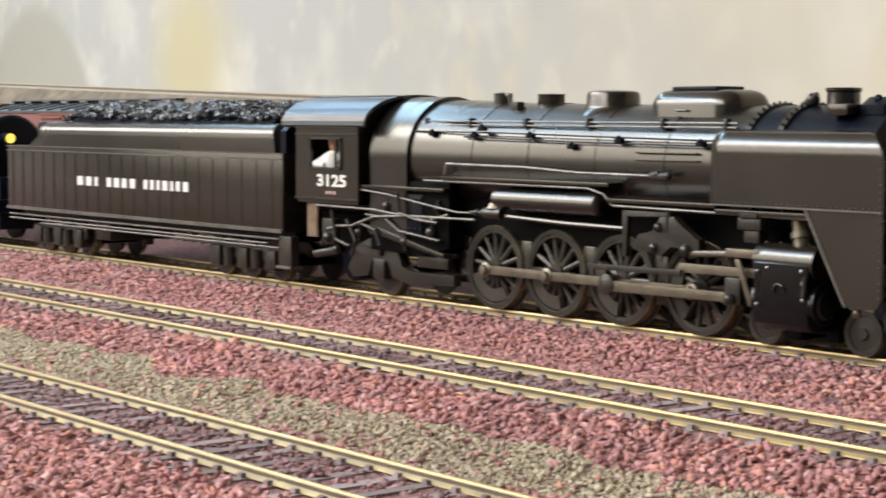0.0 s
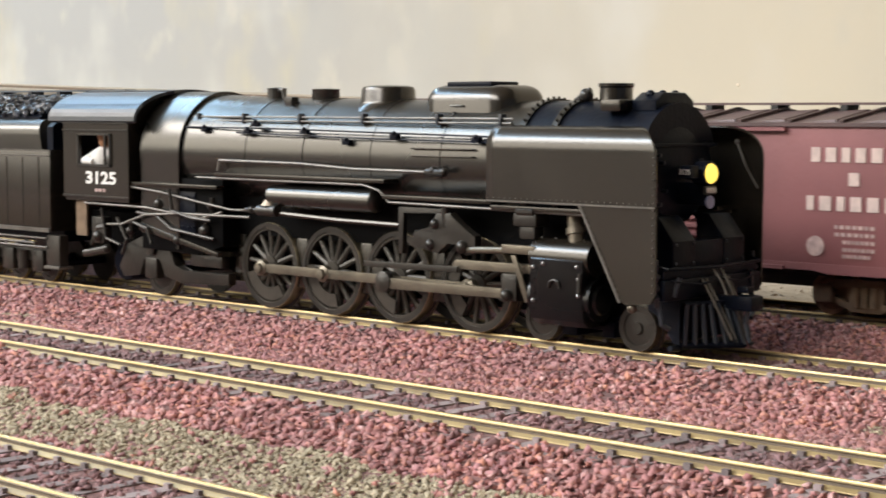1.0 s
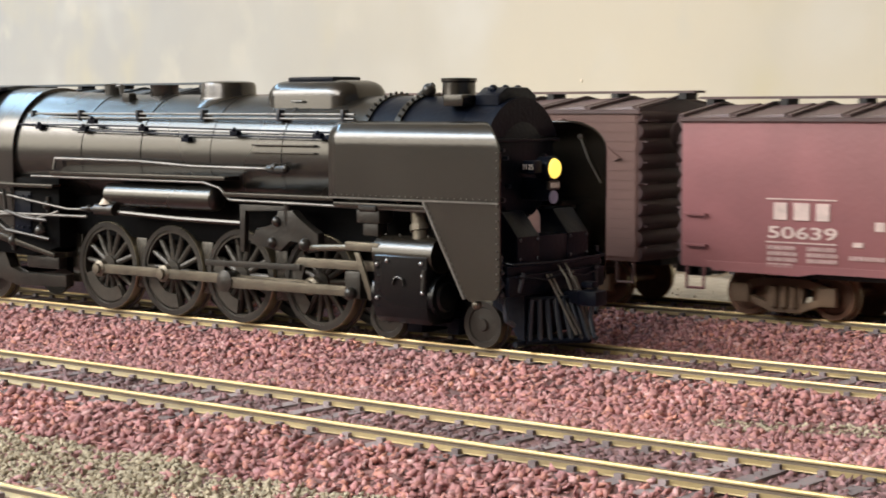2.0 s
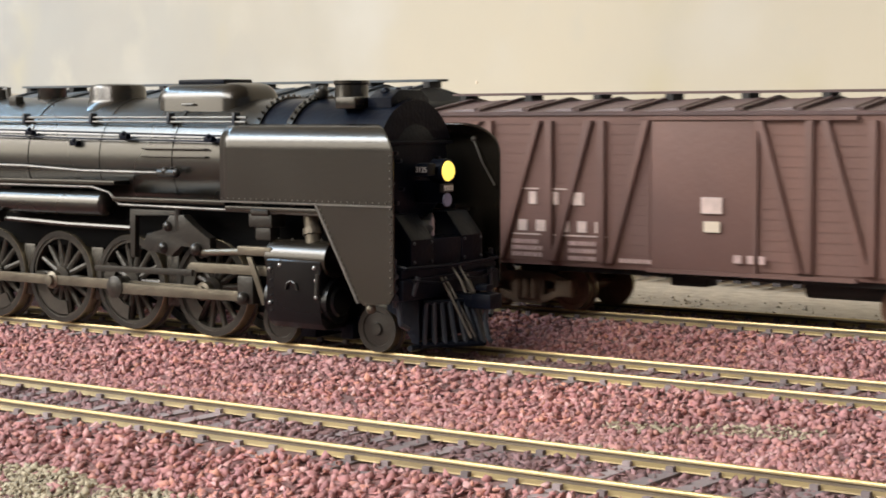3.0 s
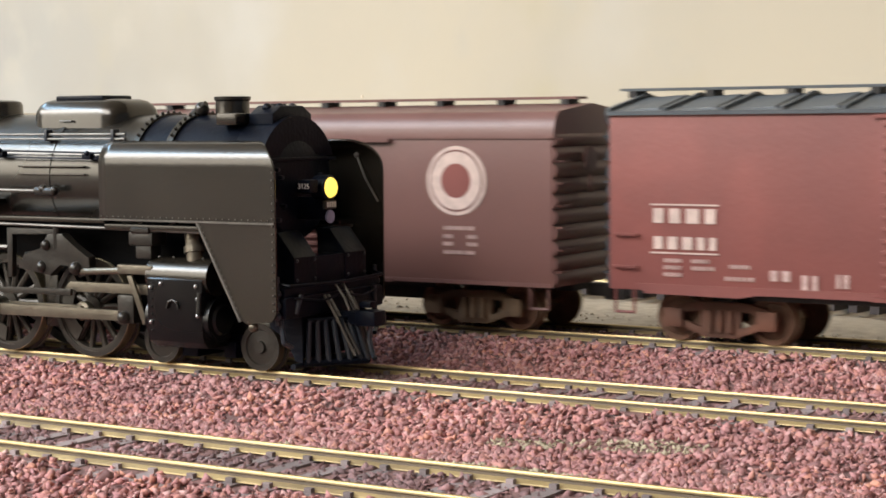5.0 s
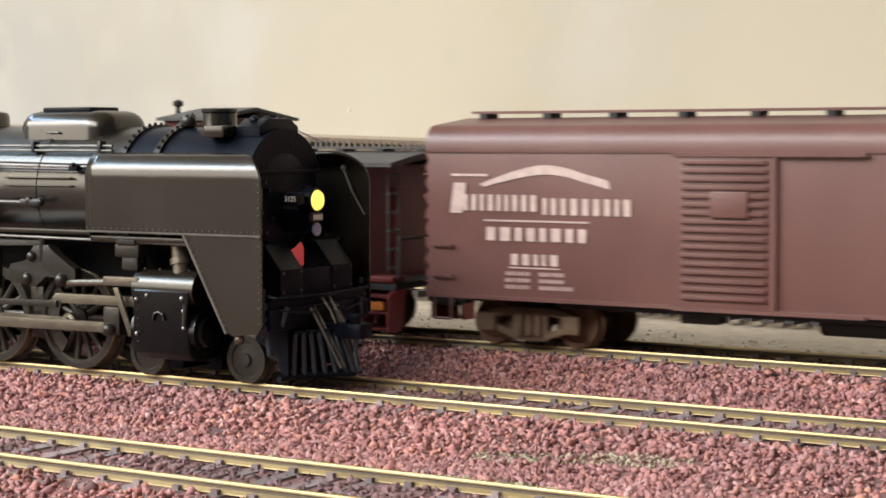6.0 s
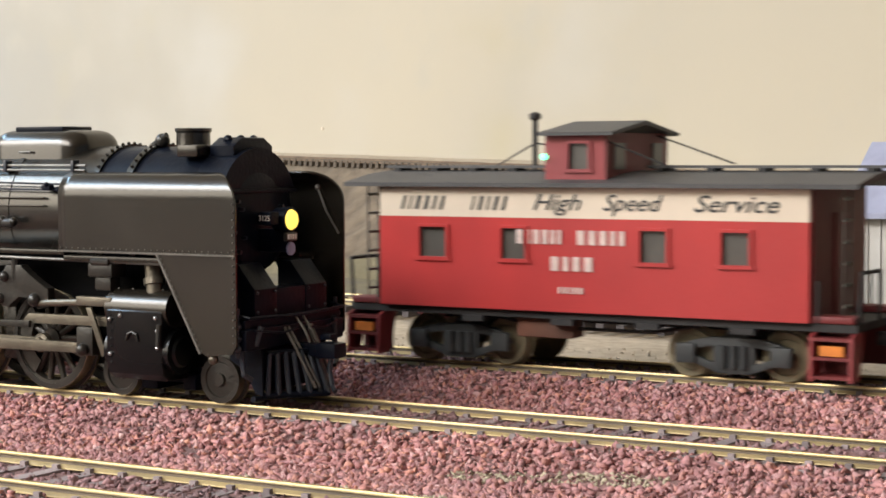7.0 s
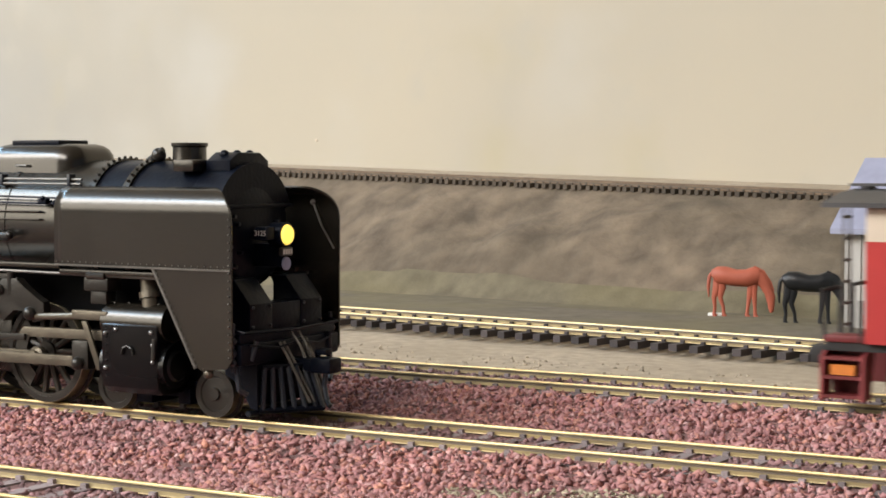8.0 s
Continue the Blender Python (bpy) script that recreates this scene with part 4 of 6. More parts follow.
    box(bm, 83, 87, min(s * 12.6, s * 15.6), max(s * 12.6, s * 15.6), 20.8, 23.4, 0.4)
    rod(bm, (83, s * 16.0, 26.4), (87.4, s * 16.0, 26.4), 0.9)
    part("lubricator", bm, RUNGEAR, loco)

# small wheels: pilot truck and trailing truck
def disc_wheel(r, y0, y1):
    bm = lathe(B(), [(0.3, y0 - 0.3), (r * 0.25, y0 - 0.3), (r * 0.28, y0 + 0.2), (r * 0.72, y0 + 0.3), (r * 0.76, y0), (r, y0), (r, y1 - 0.3), (r + 0.7, y1 - 0.2), (r + 0.7, y1 + 0.4), (0.3, y1 + 0.4)], 32, "y")
    for f in bm.faces:
        far = [math.hypot(v.co.x, v.co.z) for v in f.verts]
        if len(f.verts) == 4 and max(far) - min(far) < 0.1 and min(far) > r * 0.9:
            f.material_index = 1
    return bm


small = soften(finish("pilot_wheel", disc_wheel(4.5, -10.2, -8.2), [RUNGEAR, TYRE]))
trail = soften(finish("trailing_wheel", disc_wheel(6.1, -10.0, -8.2), [RUNGEAR, TYRE]))
for x, me, z in ((84.6, small, 4.5), (108.8, small, 4.5), (-42, trail, 6.1)):
    for turn in (0, 180):
        w = new(me.name, me)
        w.parent = loco
        w.matrix_basis = pose(x * MM, 0, z * MM, 0, 0, turn)
    part("small_axle", rod(B(), (x, -8.2, z), (x, 8.2, z), 1.0, None, 10), SOOT, loco)
bm = box(B(), 82, 111, -7.4, 7.4, 3.0, 6.2, 0.3)
box(bm, 89, 93, -9.4, 9.4, 1.6, 5.4, 0.4)
box(bm, 99, 102, -9.0, 9.0, 1.8, 5.0, 0.4)
part("pilot_truck", bm, SOOT, loco)
for s in (-1, 1):
    bm = prism(B(), [(-56, 6.6), (-52, 12.8), (-45, 15.2), (-38, 14.8), (-34.5, 12.0), (-33, 8.0), (-29, 6.8), (-12, 7.4), (-12, 4.6), (-30, 3.8), (-37, 5.2), (-38.6, 9.4), (-45.6, 9.4), (-47, 5.0), (-54, 4.2)],
               min(s * 10.6, s * 13), max(s * 10.6, s * 13), "y", bevel=0.3)
    box(bm, -44.4, -39.6, min(s * 11, s * 13.6), max(s * 11, s * 13.6), 4.4, 9.6, 0.5)
    box(bm, -43.4, -40.6, min(s * 12, s * 13.9), max(s * 12, s * 13.9), 10.4, 13.4, 0.4)
    part("trailing_truck_frame", bm, RUNGEAR, loco)
    bm = tube(B(), [(-64, s * 15.6, 12), (-61, s * 15.6, 16.4), (-57, s * 15.6, 17)], 0.7)
    box(bm, -63.6, -58.4, min(s * 13.4, s * 16), max(s * 13.4, s * 16), 12.4, 19.2, 0.4)
    ball(bm, (-60.6, s * 16, 14.2), 1.5, 10, 8)
    ball(bm, (-57.6, s * 15.6, 11.2), 1.2, 10, 8)
    rod(bm, (-68, s * 15, 9.4), (-58, s * 15, 11), 1.0)
    part("stoker_gear", bm, RUNGEAR, loco)
    bm = box(B(), -71, -66.5, min(s * 15, s * 15.6), max(s * 15, s * 15.6), 14, 23.4)
    part("cab_bracket", bm, OCHRE, loco, "tan bracket below the cab")
    bm = box(B(), -33, -22, min(s * 13, s * 15), max(s * 13, s * 15), 16.6, 26.8, 0.5)
    for k in range(5):
        ball(bm, (-31 + 2.1 * k, s * 15.1, 25.6), 0.35, 6, 4)
        ball(bm, (-31 + 2.1 * k, s * 15.1, 18.2), 0.35, 6, 4)
    part("firebox_panel", bm, SOOT, loco)
for s in (-1, 1):
    for k, pts in enumerate(([(-44, 21), (-36, 20.4), (-30, 17.4), (-14, 15.8)], [(-46, 18.6), (-40, 17.2), (-38, 13.4)], [(-52, 19.4), (-48, 14.0), (-50, 10.2)],
                             [(-30, 27.2), (-29, 22), (-22, 20.6), (-14, 20.2)], [(-58, 21.6), (-56, 14), (-50, 12.6)])):
        part("small_pipe", tube(B(), [(x, s * (15.9 + 0.25 * k), z) for x, z in pts], 0.42), RUNGEAR, loco)
    for x, z, r in ((-36, 23.4, 1.3), (-28.6, 14.8, 1.2), (-18, 17.6, 1.5), (-48, 16.2, 1.2), (-15.5, 23.6, 1.1)):
        bm = ball(B(), (x, s * 15.2, z), r, 12, 8)
        rod(bm, (x, s * 15, z - 2.2), (x, s * 15, z + 2.0), 0.5)
        part("pipe_fitting", bm, RUNGEAR, loco)
    part("spring_pack", box(B(), -27, -15, min(s * 10, s * 12.6), max(s * 10, s * 12.6), 8.4, 11.6, 0.5), RUNGEAR, loco)
bm = lathe(B(), [(4.6, -4), (5.0, -3.6), (5.0, 3.6), (4.6, 4)], 20, "y", (-66, 0, 6.6))
part("booster", bm, SOOT, loco)

# pilot: deck, air pump shields, a pointed cowcatcher below
bm = box(B(), 110, 118.8, -15.4, 15.4, 14.6, 16.6, 0.4)
box(bm, 116.8, 119.4, -15.8, 15.8, 10.8, 14.8, 0.5)
part("pilot_beam", bm, SOOT, loco)
for s in (-1, 1):
    y0, y1 = min(s * 4.6, s * 11.7), max(s * 4.6, s * 11.7)
    bm = prism(B(), [(111.5, 16.6), (118.3, 16.6), (118.3, 21.8), (114.6, 26.4), (111.5, 26.4)], y0, y1, "y", bevel=0.5)
    shield = part("pump_shield", bm, SOOT, loco, "blue-black air pump shield")
    for y in (s * 5.4, s * 10.9):
        for z in (17.6, 21.2):
            part("shield_bolt", ball(B(), (118.4, y, z), 0.32, 6, 4), DECK, shield)
part("shield_centre", box(B(), 113.0, 118.1, -4.8, 4.8, 16.6, 21.7, 0.3), SOOT, loco)
bm = tube(B(), [(116, -16.0, 17.6), (119.6, -15.0, 16.9), (120.4, 0, 16.6), (119.6, 15.0, 16.9), (116, 16.0, 17.6)], 0.32)
tube(bm, [(119.8, -14, 14.6), (120.6, -6, 13.6), (120.9, 0, 14.4), (120.6, 7, 13.4), (119.8, 14, 14.6)], 0.22)
part("front_rail", bm, SOOT, loco)
TIP_LOW, TIP_HIGH = (126.4, 0.0, 2.0), (123.2, 0.0, 10.0)
for s in (-1, 1):
    low, high = (118.8, s * 9.8, 2.0), (119.2, s * 9.4, 10.0)
    for k in range(6):
        u = (k + 0.35) / 6
        a = [high[i] + (TIP_HIGH[i] - high[i]) * u for i in range(3)]
        b = [low[i] + (TIP_LOW[i] - low[i]) * u for i in range(3)]
        part("pilot_slat", rod(B(), a, b, 0.5, 0.58, 8), DECK, loco)
    bm = tube(B(), [low, TIP_LOW], 0.6)
    tube(bm, [high, TIP_HIGH], 0.45)
    rod(bm, (118.4, s * 9.6, 1.5), (118.4, s * 12.6, 1.7), 0.6)
    part("cowcatcher_bar", bm, SOOT, loco, "pointed cowcatcher bar")
    part("pilot_side_plate", prism(B(), [(111.5, 11.4), (118.8, 11.4), (119.0, 2.2), (117.4, 2.4), (115.0, 6.6), (111.5, 8.4)], min(s * 10.0, s * 10.5), max(s * 10.0, s * 10.5), "y"), SOOT, loco)
part("cowcatcher_point", rod(B(), TIP_HIGH, TIP_LOW, 0.5, 0.62, 10), DECK, loco)
bm = prism(B(), [(-9.2, 118.0), (9.2, 118.0), (0, 124.4)], 2.0, 2.5, "z")
for v in bm.verts:
    v.co.x, v.co.y = v.co.y, v.co.x
part("cowcatcher_floor", bm, SOOT, loco)
part("cowcatcher_back", box(B(), 116.8, 118.2, -9.6, 9.6, 2.8, 11, 0.2), SOOT, loco)
bm = box(B(), 119.4, 126.6, -1.5, 1.5, 8.8, 11.2, 0.4)
box(bm, 125.0, 129.6, -2.3, 1.9, 8.6, 11.6, 0.7)
box(bm, 125.4, 128.0, -1.2, 1.0, 12.0, 13.2, 0.4)
drawbar = part("coupler", bm, SOOT, loco, "black knuckle coupler")
bm = tube(B(), [(127.4, -0.4, 8.8), (127.2, -0.6, 6.2), (128.0, -0.8, 3.4), (129.0, -1.4, 2.6)], 0.5)
part("trip_pin", bm, DECK, drawbar)
for s in (-1, 1):
    for dy in (0, 1.3):
        part("air_hose", tube(B(), [(119.6, s * (3.0 + dy), 14.4), (121.6, s * (2.6 + dy), 11.0), (125.6, s * (1.6 + dy), 3.2)], 0.3), PIPE, loco)
    part("signal_hose", tube(B(), [(120.0, s * 1.2, 16.2), (122.0, s * 1.0, 13.6), (123.2, s * 1.2, 11.4)], 0.26), PIPE, loco)
    bm = tube(B(), [(117.5, s * 15.0, 10.8), (118.2, s * 15.0, 6.4), (118.8, s * 13.4, 5.4)], 0.5)
    for z in (11.4, 13.2, 15.4):
        ball(bm, (117.6, s * 16.0, z), 0.8, 8, 6)
    rod(bm, (117.4, s * 15.8, 9.6), (117.4, s * 15.8, 18.6), 0.45)
    rod(bm, (119.2, s * 12.8, 11.6), (119.8, s * 11.8, 15.2), 0.55)
    part("step_iron", bm, DECK, loco)
bm = ball(B(), (112.4, -16.6, 9.2), 1.0, 10, 8)
ball(bm, (112.0, -17.0, 10.2), 0.7, 8, 6)
part("deflector_foot", bm, RODS, loco)

# ---- the tender ----
tender = thing("model_tender", (0, 0, 0), "long black model coal tender coupled behind the engine", "model tender")
part("tank", prism(B(), [(-252, 14.4), (-81, 14.4), (-81, 36.0), (-252, 36.0)], -17, 17, "y", bevel=0.8), LOCO, tender, "ribbed weathered black water tank")
bm = B()
nn = 9
prof = [(-16.6, 35.6), (-16.6, 39.8)] + [(-16.6 + 4.2 * (1 - math.cos(a)), 39.8 + 4.2 * math.sin(a)) for a in np.linspace(0.2, math.pi / 2, nn)]
prof += [(-a, b) for a, b in prof[::-1]]
prism(bm, prof, -228, -85, "x")
for v in bm.verts:
    if v.co.x < -200 and v.co.z < 37:
        v.co.x -= 9
    if v.co.x > -100:
        v.co.x -= 3.0 * max(0, (v.co.z - 38) / 6)
part("coal_bunker", bm, JACKET, tender, "coal bunker with rounded shiny top edge")
bm = B()
for z in (35.7, 34.2):
    for s in (-1, 1):
        box(bm, -252, -81, s * 17.1 - 0.2, s * 17.1 + 0.2, z, z + 0.32)
for s in (-1, 1):
    box(bm, -252, -81, s * 17.2 - 0.3, s * 17.2 + 0.3, 14.2, 15.2)
part("seam", bm, PIPE, tender, "pale seam beads")
bm = B()
for k in range(22):
    x = -248 + k * 7.7
    for s in (-1, 1):
        part("rib", box(B(), x, x + 0.35, s * 17.02 - 0.1, s * 17.02 + 0.1, 15.2, 34), LOCO, tender)
rnd = random.Random(4)
bm = B()
for k in range(1900):
    x, y = rnd.uniform(-219, -92), rnd.uniform(-12.5, 12.5)
    heap = 44.0 + 5.6 * max(0, 1 - (y / 14.5) ** 2) * min(1, (x + 224) / 14, (-86 - x) / 8) + 1.2 * noise.noise((x * 0.06, y * 0.06, 2))
    r = rnd.uniform(0.6, 1.35)
    before = len(bm.verts)
    bmesh.ops.create_icosphere(bm, subdivisions=1, radius=r, matrix=Matrix.Translation((x, y, heap)) @ Euler((rnd.random() * 6, rnd.random() * 6, 0)).to_matrix().to_4x4())
    bm.verts.ensure_lookup_table()
    for v in bm.verts[before:]:
        v.co += Vector((rnd.uniform(-1, 1), rnd.uniform(-1, 1), rnd.uniform(-1, 1))) * r * 0.28
tagged(part("coal", bm, COAL, tender, "heaped glossy black coal", flat=True), kind="stuff")
part("coal_base", prism(B(), [(-12.4, 42), (-12.4, 44.6), (-7, 47.2), (0, 48.6), (7, 47.2), (12.4, 44.6), (12.4, 42)], -212, -92, "x"), SOOT, tender)
part("water_hatch", box(B(), -250, -232, -7, 9, 36, 44.2, 1.6), SOOT, tender)
part("front_wall", prism(B(), [(-15.5, 20), (15.5, 20), (15.5, 42), (11, 46), (-11, 46), (-15.5, 42)], -84, -81.5, "x"), SOOT, tender)
bm = bars(B(), -201, 23.8, 16, 2.9, 3, -17.1, 2)
bars(bm, -181, 23.8, 20, 2.9, 4, -17.1, 5)
bars(bm, -157.5, 23.8, 28, 2.9, 7, -17.1, 9)
part("side_lettering", bm, WHITE, tender, "white lettering on the tank side")
bm = box(B(), -250, -82, -12, 12, 11.4, 14.4)
part("underframe", bm, SOOT, tender)
for s in (-1, 1):
    bm = B()
    for z, x0, x1 in ((12.4, -252, -84), (11.0, -252, -90), (10.0, -228, -84)):
        rod(bm, (x0, s * 16.2, z), (x1, s * 16.2, z), 0.3)
    part("brake_pipe", bm, PIPE, tender)
    part("step", box(B(), -84.5, -78.5, min(s * 13, s * 16), max(s * 13, s * 16), 5.0, 13.4, 0.4), RUNGEAR, tender)
    part("step_plate", box(B(), -85, -78, min(s * 12, s * 16.6), max(s * 12, s * 16.6), 4.4, 5.2, 0.2), PIPE, tender)
for xc in (-107, -222):
    for s in (-1, 1):
        bm = box(B(), xc - 19, xc + 19, min(s * 11, s * 12.6), max(s * 11, s * 12.6), 5.6, 9.2, 0.4)
        for dx in (-14.5, 0, 14.5):
            box(bm, xc + dx - 2.6, xc + dx + 2.6, min(s * 11, s * 13.8), max(s * 11, s * 13.8), 2.8, 8.8, 0.7)
        for dx in (-7.2, 7.2):
            rod(bm, (xc + dx, s * 13, 3.4), (xc + dx, s * 13, 8.4), 1.7, None, 12)
        part("truck_frame", bm, RUNGEAR, tender)
    for dx in (-14.5, 0, 14.5):
        bm = disc_wheel(4.9, -10.0, -8.1)
        for v in bm.verts:
            v.co += Vector((xc + dx, 0, 4.9))
        bm2 = disc_wheel(4.9, -10.0, -8.1)
        for v in bm2.verts:
            v.co = Vector((xc + dx - v.co.x, -v.co.y, 4.9 + v.co.z))
        part("tender_wheel", bm, [RUNGEAR, TYRE], tender)
        part("tender_wheel", bm2, [RUNGEAR, TYRE], tender)
        part("tender_axle", rod(B(), (xc + dx, -8.1, 4.9), (xc + dx, 8.1, 4.9), 1.1, None, 10), SOOT, tender)
bm = box(B(), -198, -188, -12, 12, 6.0, 11.6, 0.6)
part("tender_tool_box", bm, RUNGEAR, tender)

# ---- the engine standing behind the tender ----
other = thing("second_model_locomotive", (-262, 0, 0), "black model engine with a lit headlight behind the tender", "model locomotive")
part("boiler", lathe(B(), [(11.0, -150), (12.5, -149), (12.5, -22), (11.6, -21), (2, -20)], 40, "x", (0, 0, 34)), SOOT, other)
part("pilot_deck", box(B(), -40, -12, -15, 15, 11, 16, 0.5), SOOT, other)
part("frame", box(B(), -150, -14, -9, 9, 5, 24, 0.5), SOOT, other)
lit = part("headlight", lathe(B(), [(1.4, -21), (2.0, -20), (2.0, -15.2), (1.8, -15)], 22, "x", (0, -4.5, 38.0)), SOOT, other)
part("lens", lathe(B(), [(1.75, -14.0), (1.2, -14.4), (0.2, -14.2)], 20, "x", (0, -4.5, 38.0)), LIT, lit, "lit warm lens")
bm = B()
for s in (-1, 1):
    tube(bm, [(-12, s * 14.6, 17), (-11, s * 14.6, 9), (-12, s * 14, 5)], 0.5)
    rod(bm, (-14, s * 14.6, 10), (-14, s * 14.6, 24), 0.5)
part("grab_iron", bm, PIPE, other)
for x in (-40, -62, -84, -106):
    for s in (-1, 1):
        part("wheel", lathe(B(), [(0.3, s * 8.3), (7.4, s * 8.3), (7.4, s * 10.6), (0.3, s * 10.6)], 28, "y", (x, 0, 7.4)), RUNGEAR, other)


# ---- the passing freight train; each car stands on z = 0 (rail top) with its rear end at x = 0 ----
TRAIN_Y, TRAIN_Z, HALF = 66.0, 2.0, 17.4


def wheelset():
    bm = disc_wheel(4.8, -9.9, -8.1)
    other_side = disc_wheel(4.8, -9.9, -8.1)
    for v in other_side.verts:
        v.co = Vector((-v.co.x, -v.co.y, v.co.z))
    me = bpy.data.meshes.new("half")
    other_side.to_mesh(me)
    other_side.free()
    bm.from_mesh(me)
    rod(bm, (0, -8.1, 0), (0, 8.1, 0), 0.9, None, 8)
    box(bm, -2.6, 2.6, -10.35, -10.15, -0.5, 0.5)
    return bm


WHEELS = []


def truck(car, x, mat, wheel_mat):
    """A four-wheel truck: two side frames, bolster and two turning wheelsets."""
    for s in (-1, 1):
        y0, y1 = min(s * 10.8, s * 12.4), max(s * 10.8, s * 12.4)
        bm = prism(B(), [(-12.2, 5.6), (-9.4, 7.4), (-5, 8.4), (5, 8.4), (9.4, 7.4), (12.2, 5.6), (12.2, 4.6), (9.2, 5.8), (4.6, 6.9), (-4.6, 6.9), (-9.2, 5.8), (-12.2, 4.6)], y0, y1, "y", bevel=0.25)
        for d in (-1, 1):
            prism(bm, [(d * 9.4, 3.4), (d * 9.4, 5.0), (d * 3.4, 2.9), (d * 3.4, 1.3)], y0, y1, "y", bevel=0.2)
            box(bm, d * 3.6 - 0.7, d * 3.6 + 0.7, y0, y1, 1.5, 7.6, 0.2)
        box(bm, -3.8, 3.8, y0, y1, 1.2, 2.6, 0.25)
        for dx in (-10, 10):
            box(bm, dx - 2.1, dx + 2.1, min(s * 11.4, s * 13.4), max(s * 11.4, s * 13.4), 3.0, 7.0, 0.5)
        for dx in (-2.2, 0, 2.2):
            rod(bm, (dx, s * 12.4, 2.4), (dx, s * 12.4, 6.8), 0.95, None, 10)
        for v in bm.verts:
            v.co.x += x
        part("truck_frame", bm, mat, car)
    bm = box(B(), x - 2.6, x + 2.6, -11, 11, 4, 9.4, 0.4)
    part("bolster", bm, BLACK, car)
    for dx in (-10, 10):
        if wheel_mat not in SETS:
            SETS[wheel_mat] = soften(finish("wheelset", wheelset(), [wheel_mat, TYRE]))
        w = new("wheelset", SETS[wheel_mat])
        w.parent = car
        w.matrix_basis = Matrix.Translation(((x + dx) * MM, 0, 4.8 * MM))
        WHEELS.append(w)


SETS = {}
WHEELR = material("rust_brown_wheel", (0.17, 0.09, 0.055), 0.5, 0.3, 0.3, 200)
WHEELG = material("grey_brass_wheel", (0.22, 0.19, 0.12), 0.45, 0.5, 0.3, 200)


def coupler(car, x, d):
    bm = box(B(), min(x, x + d * 5), max(x, x + d * 5), -1.3, 1.3, 7.2, 9.8, 0.3)
    box(bm, min(x + d * 4, x + d * 8), max(x + d * 4, x + d * 8), -2.1, 1.8, 6.6, 10.2, 0.6)
    part("coupler", bm, BLACK, car)


def ladder(car, x0, x1, z0, z1, rungs, mat, side=-1, bow=0.9):
    y = side * (HALF + bow)
    bm = B()
    for k in range(rungs):
        z = z0 + (z1 - z0) * k / (rungs - 1)
        box(bm, x0, x1, y - 0.2, y + 0.2, z - 0.22, z + 0.22)
        for x in (x0, x1 - 0.4):
            box(bm, x, x + 0.4, min(y, side * HALF), max(y, side * HALF), z - 0.2, z + 0.2)
    for x in (x0, x1 - 0.45):
        if bow > 0.8:
            box(bm, x, x + 0.45, y - 0.15, y + 0.15, z0 - 1, z1 + 1)
    return part("ladder", bm, mat, car)


def roofwalk(car, x0, x1, z, mat, posts):
    bm = B()
    for y in (-2.4, -0.8, 0.8):
        box(bm, x0, x1, y, y + 1.45, z, z + 0.55)
    walkway = part("roof_walk", bm, mat, car, "plank roof walk on saddles")
    first = part("saddle", box(B(), -0.9, 0.9, -2.6, 2.5, z - 1.4, z), BLACK, walkway, at=(x0 + 3, 0, 0))
    for k in range(1, posts):
        again("saddle", first, walkway, (x0 + 3 + (x1 - x0 - 6) * k / (posts - 1), 0, 0))


